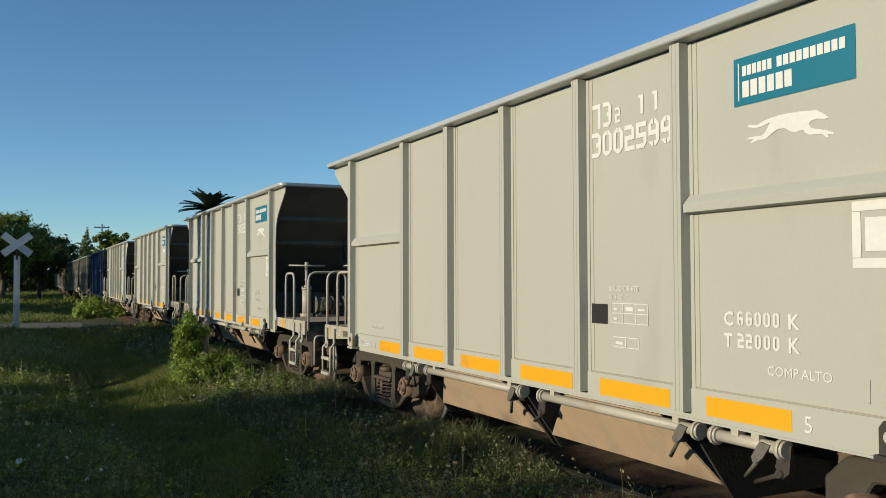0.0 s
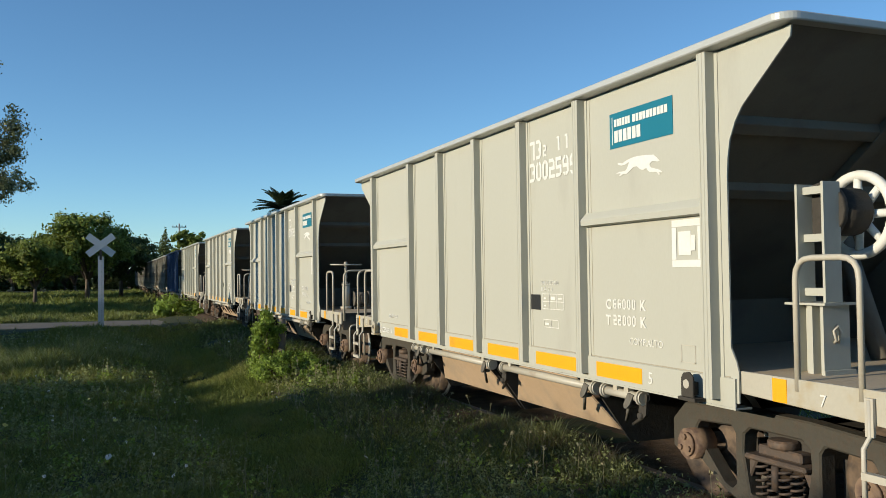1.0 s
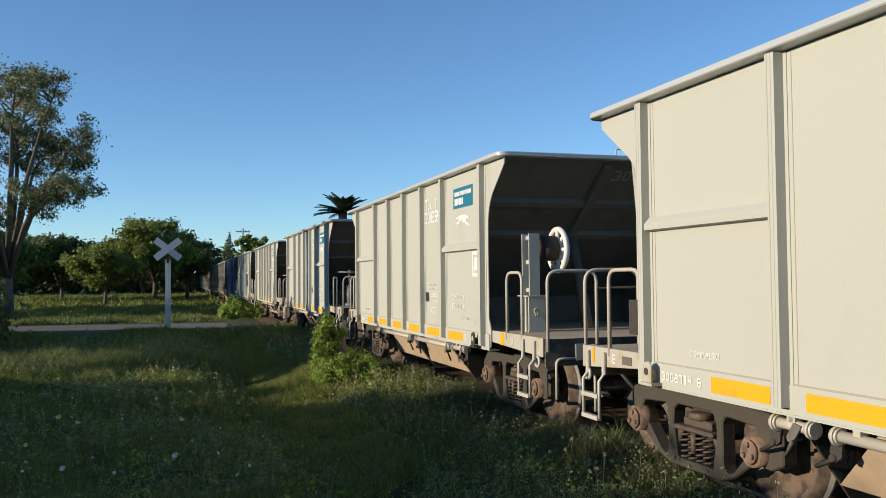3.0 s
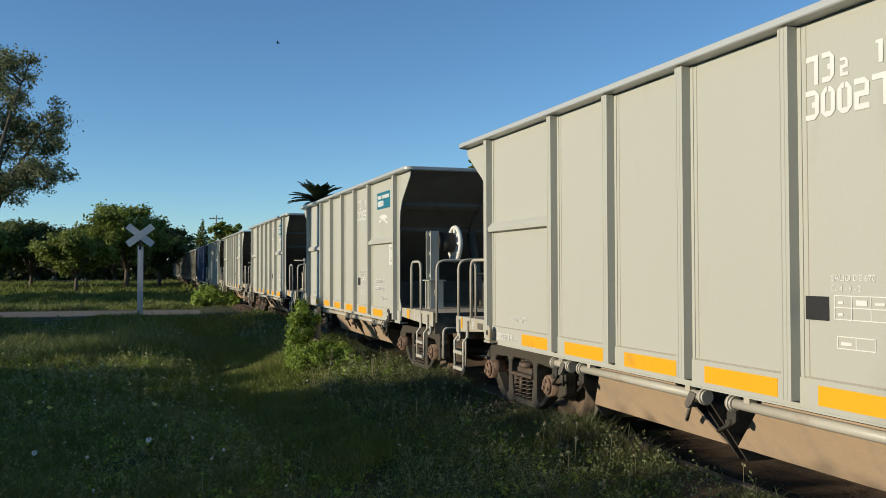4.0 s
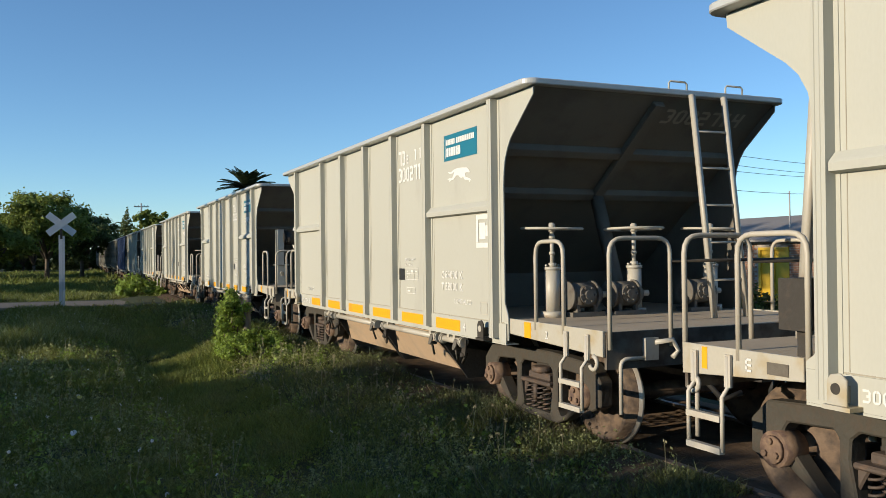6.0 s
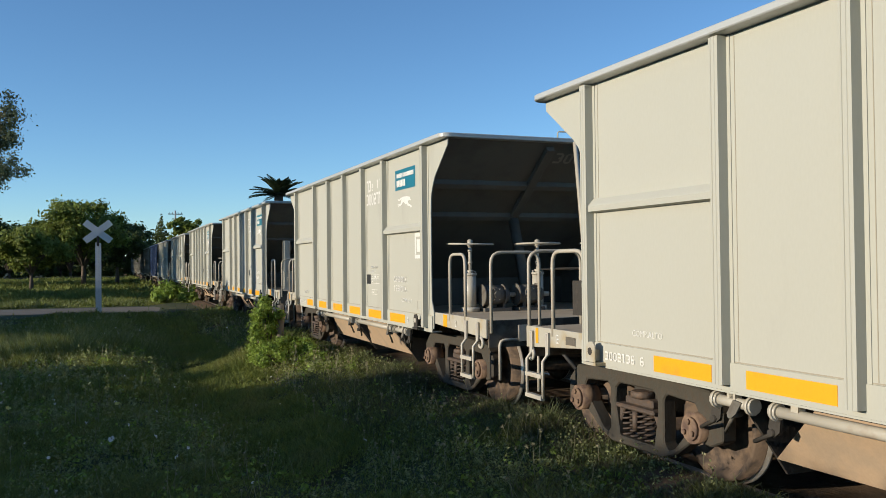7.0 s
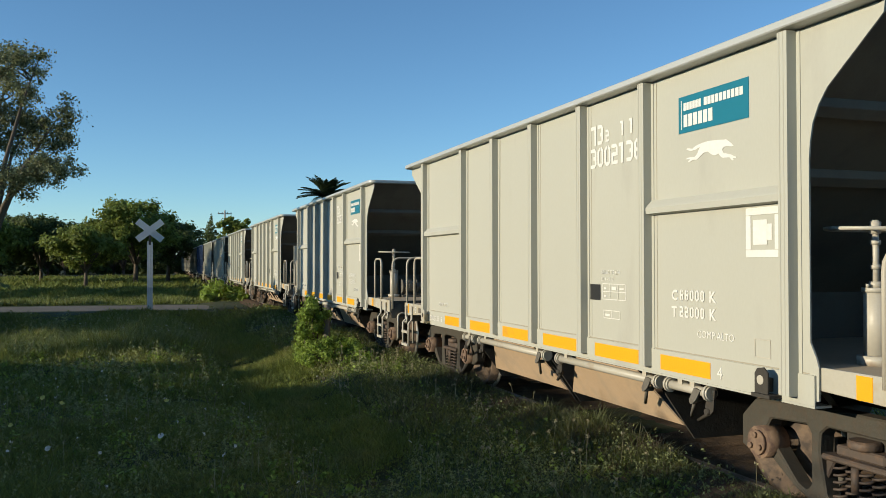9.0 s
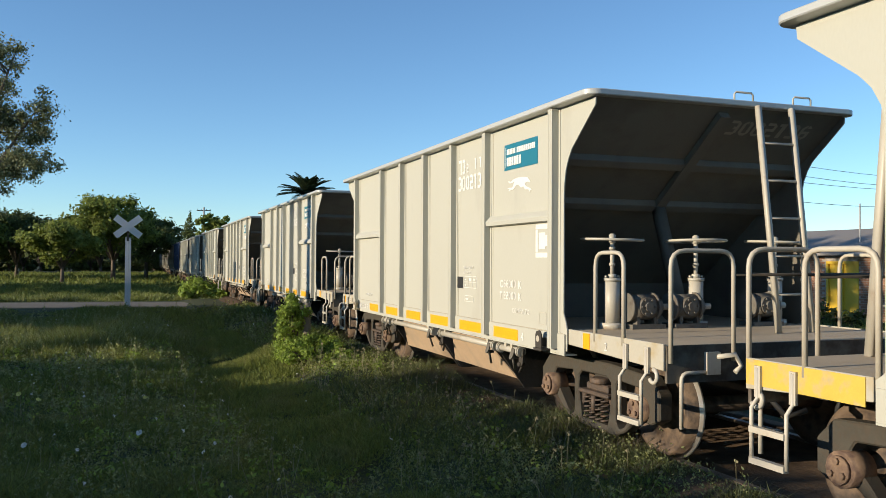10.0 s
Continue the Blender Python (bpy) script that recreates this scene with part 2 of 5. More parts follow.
def bend(a, b, c, r, n=4):
    """Points that round the corner b between a and c."""
    a, b, c = Vector(a), Vector(b), Vector(c)
    p, q = b + (a - b).normalized() * r, b + (c - b).normalized() * r
    return [p.lerp(b, t).lerp(b.lerp(q, t), t) for t in [i / n for i in range(n + 1)]]


def part(name, bm, material, parent, label="", bevel=0.0):
    if bevel:
        bmesh.ops.bevel(bm, geom=[e for e in bm.edges if e.is_manifold and e.calc_face_angle(0) > 0.5], offset=bevel, segments=1, affect="EDGES")
    me = bpy.data.meshes.new(name)
    bm.to_mesh(me)
    bm.free()
    me.materials.append(material)
    ob = new(name, me)
    ob.parent = parent
    if label:
        tagged(ob, label)
    return ob


def again(ob, parent, m=None):
    """One more part on the same mesh."""
    o = new(ob.name.split(".")[0], ob.data)
    o.parent = parent
    if m is not None:
        o.matrix_basis = m
    if "label" in ob:
        o["label"] = ob["label"]
    return o


def raw(name, verts, faces, material, smooth=False):
    me = bpy.data.meshes.new(name)
    me.from_pydata(verts, [], faces)
    me.materials.append(material)
    if smooth:
        me.shade_smooth()
    return new(name, me)


def quads(name, co, material):
    """One mesh of loose four-cornered blades: co is n x 4 x 3."""
    n = len(co)
    me = bpy.data.meshes.new(name)
    me.vertices.add(4 * n)
    me.vertices.foreach_set("co", co.astype(np.float32).ravel())
    me.loops.add(4 * n)
    me.loops.foreach_set("vertex_index", np.arange(4 * n, dtype=np.int32))
    me.polygons.add(n)
    me.polygons.foreach_set("loop_start", np.arange(0, 4 * n, 4, dtype=np.int32))
    me.polygons.foreach_set("loop_total", np.full(n, 4, dtype=np.int32))
    me.update(calc_edges=True)
    me.materials.append(material)
    return new(name, me)


def lettering(words, size, parent, m, material, name="lettering", stretch=1.0, bold=0.0):
    cu = bpy.data.curves.new(name, "FONT")
    cu.body, cu.size, cu.extrude, cu.resolution_u = words, size, 0.0015, 2
    cu.offset = bold
    cu.materials.append(material)
    ob = new(name, cu)
    ob.parent = parent
    ob.matrix_basis = m @ Matrix.Diagonal((stretch, 1, 1, 1))
    return ob
# ---- ground, road, track ----
RAIL_Z = 0.045          # running surface of the rails
ROAD_Y, ROAD_W, ROAD_TILT = 38.0, 3.4, -0.10     # crossing road: middle, half width, slant


def hollow(x, y):
    """Height of the ground over the rails."""
    bank = -0.30 + 0.25 * min(1, max(0, (x - 2.3) / 0.8))                      # rises to the track bed
    if x > 7.2:
        bank = -0.05 - 0.15 * min(1, (x - 7.2) / 2.0)
    deep = min(1, max(0.2, (y - 5) / 11)) * math.exp(-(max(0, y - 29) / 4) ** 2)
    ditch = -0.58 * deep * math.exp(-((x - 2.05) / (0.85 if x < 2.05 else 0.55)) ** 2)         # drain along the track
    knoll = 0.16 * math.exp(-((x + 3.6) / 2.2) ** 2 - ((y - 11) / 4) ** 2)
    knoll += 0.20 * math.exp(-((x + 3.4) / 1.9) ** 2 - ((y - 19) / 3) ** 2)
    knoll += 0.20 * math.exp(-((x - 0.3) / 1.0) ** 2 - ((y - 22) / 5.5) ** 2)
    knoll += 0.10 * math.exp(-((x - 3.55) / 0.4) ** 2 - ((y - 13.5) / 0.7) ** 2)
    flat = min(1, max(0.15, (3.6 - x) / 2.0)) if x < 7.5 else 1
    rough = flat * (0.07 * noise.noise((x * 0.5, y * 0.5, 0)) + 0.045 * noise.noise((x * 1.7, y * 1.7, 3)))
    near_road = math.exp(-((y - ROAD_Y - ROAD_TILT * x) / 5.5) ** 4)
    z = bank + ditch + knoll + rough
    z = z * (1 - near_road) + near_road * (-0.10 if abs(x - TRACK) > 3 else -0.04)
    fade = min(1, max(0, (math.hypot(x, y) - 60) / 60))
    return z * (1 - fade) - 0.05 * fade


def sheet(name, xs, ys, material, lift=0.0):
    verts = [(x, y, hollow(x, y) + lift) for y in ys for x in xs]
    w = len(xs)
    faces = [(j * w + i, j * w + i + 1, (j + 1) * w + i + 1, (j + 1) * w + i) for j in range(len(ys) - 1) for i in range(w - 1)]
    return raw(name, verts, faces, material, True)


def spread(lo, hi, near, step):
    """Even steps about the camera, growing towards the far ends."""
    out, v, s = [near], near, step
    while v < hi:
        s = step if v < near + 26 else s * 1.35
        v = min(hi, v + s)
        out.append(v)
    v, s = near, step
    while v > lo:
        s = step if v > near - 14 else s * 1.35
        v = max(lo, v - s)
        out.insert(0, v)
    return out


ground = tagged(sheet("ground", spread(-2500, 2500, 0.0, 0.4), spread(-2500, 2500, 14.0, 0.4), M["soil"]),
                "rough green meadow ground with bare soil patches", "ground", kind="structure")
bm = bmesh.new()
strip = []
for i in range(61):
    x = -60 + i * 2.0
    y = ROAD_Y + ROAD_TILT * x
    edge = 0.35 * noise.noise((x * 0.35, 1, 7))
    strip.append([bm.verts.new((x, y + s * ROAD_W + (edge if s else 0), -0.16 if abs(s) > 0.9 else (-0.085 if s else -0.06))) for s in (-1, -0.5, 0, 0.5, 1)])
for a, b in zip(strip, strip[1:]):
    for k in range(4):
        bm.faces.new((a[k], b[k], b[k + 1], a[k + 1])).smooth = True
road = tagged(part("road", bm, M["road"], None), "grey compacted dirt road crossing the railway track", "road", kind="structure")

def shoulder(x):
    """Earth heaped against the outside of the rails, level with their heads."""
    d = abs(x - TRACK)
    return RAIL_Z - 0.085 if d < 0.9 else RAIL_Z - 0.004 - 0.17 * max(0, d - 1.1)


bed_xs = [TRACK + d for d in (-2.2, -1.7, -1.3, -1.1, -0.97, -0.8, 0, 0.8, 0.97, 1.1, 1.3, 1.7, 2.2)]
bed_ys = [-30 + 0.8 * i for i in range(120)] + [80 + 10 * i for i in range(40)]
verts = [(x, y, shoulder(x) + 0.03 * noise.noise((x * 2, y * 2, 5))) for y in bed_ys for x in bed_xs]
w = len(bed_xs)
tagged(raw("track_bed", verts, [(j * w + i, j * w + i + 1, (j + 1) * w + i + 1, (j + 1) * w + i) for j in range(len(bed_ys) - 1) for i in range(w - 1)],
           M["ballast"], True), "dirty earthy ballast bed of the railway", "ballast", kind="structure")
for sx in (-0.875, 0.875):
    bm = bmesh.new()
    prism(bm, [(TRACK + sx + a, RAIL_Z + b) for a, b in ((-0.07, -0.15), (0.07, -0.15), (0.07, -0.13), (0.012, -0.11), (0.012, -0.04), (0.035, -0.03),
                                                 (0.035, 0.0), (-0.035, 0.0), (-0.035, -0.03), (-0.012, -0.04), (-0.012, -0.11), (-0.07, -0.13))], -40, 480, "y")
    tagged(part("rail", bm, M["steel"], None), "worn rusty steel running rail of the track", "rail", "rails", "structure")
bm = bmesh.new()
box(bm, -1.3, -0.12, -0.24, 1.3, 0.12, -0.10)
tie = tagged(part("sleeper", bm, M["sleeper"], None, bevel=0.012), "dark old wooden railway sleeper", "sleeper", "sleepers", "structure")
tie.location = (TRACK, -2.0, 0)
for i in range(1, 70):
    copy_thing(tie, pose(TRACK + random.uniform(-0.03, 0.03), -2.0 + 0.62 * i, random.uniform(-0.01, 0.01), 0, 0, random.uniform(-1, 1)))

# ---- hopper wagon ----
RIBS = (-3.93, -2.25, -1.15, -0.04, 1.06, 2.15, 3.83)
Z_SILL, Z_TOP, Z_RIM, Z_DECK = 0.90, 3.25, 3.318, 1.10
END = 4.68
BOGIES = (-4.10, 3.69)
BASE = 0.83              # half the wheelbase
WHEEL = 0.42
AXLE = RAIL_Z + WHEEL


def body_side(paint, parent):
    """The two long sheets with their ribs, sills, rims and stripes."""
    # rear edge from the sill up over the foot flare to the bent shoulder, then the front edge down
    outline = [(-4.14, Z_SILL), (-4.14, 1.11), (-4.12, 1.17), (-4.07, 1.26), (-4.07, 2.40), (-4.08, 2.52), (-4.105, 2.64), (-4.16, 2.75), (-4.23, 2.84),
               (-4.66, 3.18), (-4.67, Z_TOP), (4.62, Z_TOP), (4.61, 3.165), (4.13, 2.835), (4.04, 2.75), (3.975, 2.64), (3.945, 2.52), (3.93, 2.40),
               (3.93, 1.18), (3.96, 1.14), (4.015, 1.10), (4.015, Z_SILL)]
    first = {}
    for s in (-1, 1):
        bm = bmesh.new()
        prism(bm, outline, s * HALF, s * (HALF - 0.012), "x")
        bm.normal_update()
        # inner faces get the darker paint that stands in for shade
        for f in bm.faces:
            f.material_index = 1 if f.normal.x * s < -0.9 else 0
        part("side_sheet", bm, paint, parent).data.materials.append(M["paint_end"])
        for y in RIBS:
            if s == -1 or "rib" not in first:
                bm = bmesh.new()
                # a folded channel: web, two lips and a fine fold line
                prism(bm, [(-0.075, 0), (-0.075, 0.006), (-0.047, 0.009), (-0.044, 0.082), (-0.020, 0.086), (-0.017, 0.081), (-0.013, 0.086),
                           (0.015, 0.086), (0.019, 0.080), (0.023, 0.086), (0.044, 0.083), (0.048, 0.009), (0.085, 0.006), (0.085, 0)], Z_SILL + 0.012, Z_TOP, "z")
                if "rib" in first:
                    bm.free()
                else:
                    for v in bm.verts:
                        v.co = Vector((-v.co.y, v.co.x, v.co.z))
                    first["rib"] = part("rib", bm, paint, parent)
                    first["rib"].matrix_basis = pose(s * HALF, y, 0)
                    continue
            again(first["rib"], parent, pose(s * HALF, y, 0) if s < 0 else pose(s * HALF, y, 0, 0, 0, 180))
        for y0, y1 in ((-3.88, -2.30), (2.20, 3.78)):
            bm = bmesh.new()
            prism(bm, [(s * HALF, 2.155), (s * (HALF + 0.066), 2.165), (s * (HALF + 0.070), 2.21), (s * (HALF + 0.060), 2.225), (s * (HALF + 0.012), 2.275), (s * HALF, 2.275)], y0, y1, "y")
            part("belt_rail", bm, paint, parent)
        bm = bmesh.new()
        box(bm, s * (HALF + 0.003), -4.12, Z_SILL - 0.03, s * (HALF + 0.016), 4.0, Z_SILL + 0.16)
        box(bm, s * (HALF - 0.12), -4.12, Z_SILL - 0.045, s * (HALF + 0.016), 4.0, Z_SILL - 0.031)
        part("side_sill", bm, paint, parent, bevel=0.004)
        bm = bmesh.new()
        box(bm, s * HALF, -4.06, Z_SILL + 0.162, s * (HALF + 0.002), 3.92, Z_SILL + 0.170)
        part("seam", bm, M["seam"], parent)
        for i in range(6):
            a, b = RIBS[i], RIBS[i + 1]
            for y in (a + 0.105, b - 0.115):
                bm = bmesh.new()
                box(bm, s * HALF, y - 0.003, Z_SILL + 0.172, s * (HALF + 0.002), y + 0.003, Z_TOP - 0.004)
                part("panel_seam", bm, M["seam"], parent)
            y0, y1 = (a + 0.85, b - 0.18) if i == 0 else ((a + 0.14, a + 0.80) if i == 5 else (a + 0.15, b - 0.20))
            bm = bmesh.new()
            box(bm, s * (HALF + 0.016), y0, Z_SILL + 0.005, s * (HALF + 0.019), y1, Z_SILL + 0.125)
            part("reflective_stripe", bm, M["yellow"], parent, "yellow reflective stripe")
    # rim all the way round, with rounded corners
    bm = bmesh.new()
    rim = []
    cx, cy, r = HALF + 0.112, END + 0.05, 0.13
    for qx, qy, a0 in ((1, 1, 0), (-1, 1, 90), (-1, -1, 180), (1, -1, 270)):
        for k in range(9):
            a = radians(a0 + k * 11.25)
            rim.append((qx * (cx - r) + r * math.cos(a), qy * (cy - r) + r * math.sin(a)))
    n = len(rim)
    rings = []
    for inset, z in ((0, Z_TOP + 0.014), (0, Z_RIM), (0.14, Z_RIM + 0.01), (0.14, Z_TOP + 0.004)):
        rings.append([bm.verts.new((x - math.copysign(inset, x), y - math.copysign(inset, y), z)) for x, y in rim])
    for k in range(4):
        a, b = rings[k], rings[(k + 1) % 4]
        for i in range(n):
            bm.faces.new((a[i], a[(i + 1) % n], b[(i + 1) % n], b[i]))
    bmesh.ops.recalc_face_normals(bm, faces=bm.faces)
    part("top_rim", bm, M["blue"] if paint == M["blue"] else M["rim"], parent, "flat-topped pale grey rim", bevel=0.008)


def body_end(s, paint, parent):
    """The sloping end sheet with stiffeners, middle rib and strut."""
    ya, za, yb, zb = (4.62 if s > 0 else -4.655), Z_TOP + 0.012, s * 1.62, 0.98

    def on(t, out=0.0):
        n = Vector((0, s * (za - zb), -abs(ya - yb))).normalized()
        return Vector((0, ya + (yb - ya) * t, za + (zb - za) * t)) + n * out
    bm = bmesh.new()
    w = HALF - 0.014
    prism(bm, [(on(0)[1], on(0)[2]), (on(1)[1], on(1)[2]), (on(1, -0.012)[1], on(1, -0.012)[2]), (on(0, -0.012)[1], on(0, -0.012)[2])], -w, w, "x")
    part("end_sheet", bm, paint, parent, "sloping grey end sheet with shade put into its paint")
    for t in (0.215, 0.385):
        bm = bmesh.new()
        p = [on(t - 0.02), on(t - 0.012, 0.055), on(t + 0.012, 0.06), on(t + 0.02)]
        prism(bm, [(q[1], q[2]) for q in p], -w, w, "x")
        part("end_stiffener", bm, paint, parent, bevel=0.004)
    bm = bmesh.new()
    p = [on(0.02), on(0.02, 0.07), on(0.39, 0.07), on(0.39)]
    prism(bm, [(q[1], q[2]) for q in p], -0.06, 0.06, "x")
    part("end_rib", bm, paint, parent, bevel=0.006)
    bm = bmesh.new()
    foot, head = Vector((0, s * 3.98, Z_DECK)), on(0.385, 0.05)
    rod(bm, foot, head, 0.075, 4)
    part("strut", bm, paint, parent)
    bm = bmesh.new()
    box(bm, -w, s * 2.3 - 0.01, 0.95, w, s * 2.3 + 0.01, 1.50)
    part("bulkhead", bm, paint, parent)


def platform(s, y1, paint, parent):
    """End deck with its side beams, end sill, buffer and coupler."""
    y0 = 2.4
    bm = bmesh.new()
    box(bm, -1.40, s * y0, Z_DECK - 0.03, 1.40, s * y1, Z_DECK)
    part("deck", bm, M["deck"], parent, "dusty steel deck plate")
    for k in (-1, 1):
        bm = bmesh.new()
        prism(bm, [(s * 4.05, 0.97), (s * y1, 0.90), (s * y1, Z_DECK + 0.012), (s * 4.05, Z_DECK + 0.012)], k * 1.405, k * 1.43, "x")
        part("deck_beam", bm, M["beam"], parent, bevel=0.004)
        bm = bmesh.new()
        y2, y3 = (4.86, 4.91) if s > 0 else (4.42, 4.54)
        box(bm, k * 1.431, s * y2, 0.955, k * 1.434, s * y3, Z_DECK)
        part("reflective_stripe", bm, M["yellow"], parent, "yellow reflective stripe")
    bm = bmesh.new()
    box(bm, -1.40, s * (y1 - 0.02), 0.80, 1.40, s * (y1 + 0.012), Z_DECK - 0.002)
    part("end_sill", bm, M["sill"], parent, "dark brown end sill", bevel=0.006)
    bm = bmesh.new()
    box(bm, -0.16, s * 2.2, 0.66, 0.16, s * (y1 - 0.03), 0.94)
    part("centre_sill", bm, M["iron"], parent)
    bm = bmesh.new()
    yc = s * 5.95
    box(bm, -0.09, s * y1, 0.72, 0.09, yc - s * 0.22, 0.88)
    prism(bm, [(-0.14, yc - s * 0.25), (0.14, yc - s * 0.25), (0.17, yc - s * 0.05), (0.06, yc - s * 0.02), (0.04, yc - s * 0.12), (-0.05, yc - s * 0.12),
               (-0.10, yc), (-0.17, yc - s * 0.03)], 0.66, 0.94, "z")
    part("coupler", bm, M["iron"], parent, "rusty knuckle coupler")
    bm = bmesh.new()
    tube(bm, [(-0.5, s * (y1 + 0.02), 0.86), (-0.52, s * (y1 + 0.10), 0.70), (-0.42, s * (y1 + 0.22), 0.52), (-0.28, s * (y1 + 0.30), 0.58)], 0.024, 8)
    part("air_hose", bm, M["hose"], parent)
    bm = bmesh.new()
    box(bm, -1.05, s * (y1 + 0.012), 0.86, -0.92, s * (y1 + 0.05), 1.04)
    tube(bm, [(-0.95, s * (y1 + 0.04), 1.0), (-0.82, s * (y1 + 0.10), 1.02), (-0.76, s * (y1 + 0.10), 0.93), (-0.82, s * (y1 + 0.10), 0.88)], 0.022, 6)
    part("uncoupling_lever", bm, M["pipe"], parent)
    for k in (-1, 1):
        bm = bmesh.new()
        yj = s * (y1 + 0.03)
        tube(bm, [(k * 1.02, yj, 0.88), (k * 1.20, yj, 0.88)] + bend((k * 1.2, yj, 0.88), (k * 1.28, yj, 0.88), (k * 1.28, yj, 0.5), 0.07) + [(k * 1.28, yj, 0.44)], 0.017, 7)
        part("grab_iron", bm, M["pipe"], parent, "pale bent grab iron")
        bm = bmesh.new()
        ring = [(k * 1.44, s * (y1 - 0.12) + 0.055 * math.cos(radians(a)), 0.845 + 0.055 * math.sin(radians(a))) for a in range(90, 331, 30)]
        tube(bm, ring if s < 0 else ring, 0.018, 7)
        part("tow_hook", bm, M["pipe"], parent, "pale curled tow hook")


def hoop(parent, x0, y0, x1, y1, h=0.85, drop=0.0):
    """A bent-tube guard rail standing on the deck edge."""
    a, d = (x0, y0, Z_DECK - drop), (x1, y1, Z_DECK - drop)
    b, c = (x0, y0, Z_DECK + h), (x1, y1, Z_DECK + h)
    bm = bmesh.new()
    tube(bm, [a] + bend(a, b, c, 0.13) + bend(b, c, d, 0.13) + [d], 0.019, 8)
    return part("guard_rail", bm, M["rail_tube"], parent, "bent galvanised guard rail")


def step_ladder(parent, s, y):
    bm = bmesh.new()
    x = s * 1.45
    for k in (-0.16, 0.16):
        tube(bm, [(x, y + k, 1.06), (x, y + k, 0.86), (x + s * 0.05, y + k, 0.80), (x + s * 0.05, y + k, 0.45)], 0.016, 6)
        box(bm, x - s * 0.012, y + k - 0.028, 0.86, x + s * 0.006, y + k + 0.028, 1.07)
    for z in (0.455, 0.66):
        box(bm, x + s * 0.03, y - 0.16, z - 0.02, x + s * 0.075, y + 0.16, z + 0.02)
    return part("foot_step", bm, M["pipe"], parent, "pale two-rung foot step")


def end_ladder(parent, s):
    bm = bmesh.new()
    x0 = 0.31 if s < 0 else -0.46
    lo, hi = Vector((x0, s * (5.0 if s < 0 else 4.98), Z_DECK)), Vector((x0 - 0.03, s * (END + 0.075), Z_TOP + 0.02))
    for k in (0.0, 0.40):
        rod(bm, lo + Vector((k, 0, 0)), hi + Vector((k, 0, 0)), 0.032 if s < 0 else 0.042, 4)
    for i in range(1, 6):
        p = lo.lerp(hi, i / 6)
        rod(bm, p, p + Vector((0.40, 0, 0)), 0.012, 6)
    part("end_ladder", bm, paint_rail, parent, "pale steel end ladder")
    for x in (0.08, 0.79) if s < 0 else (-0.20, -0.92):
        bm = bmesh.new()
        y = s * (END - 0.02)
        tube(bm, [(x, y, Z_RIM), (x, y, Z_RIM + 0.07), (x + 0.02, y, Z_RIM + 0.09), (x + 0.20, y, Z_RIM + 0.09), (x + 0.22, y, Z_RIM + 0.07), (x + 0.22, y, Z_RIM)], 0.010, 6)
        part("grab_handle", bm, M["rail_tube"], parent)


paint_rail = M["pipe"]


def handwheel(parent, x, y, z, r, spokes=4):
    bm = bmesh.new()
    ring = [(r * math.cos(radians(a)), r * math.sin(radians(a)), 0) for a in range(0, 360, 15)]
    tube(bm, ring, 0.014, 6, closed=True)
    for k in range(spokes):
        a = 2 * math.pi * k / spokes
        rod(bm, (0, 0, 0), (r * math.cos(a), r * math.sin(a), 0), 0.011, 6)
    rod(bm, (0, 0, -0.03), (0, 0, 0.05), 0.035, 10)
    ob = part("handwheel", bm, M["pipe"], parent, "pale round handwheel")
    ob.matrix_basis = pose(x, y, z, random.uniform(-2, 2), random.uniform(-2, 2), random.uniform(0, 90))
    return ob


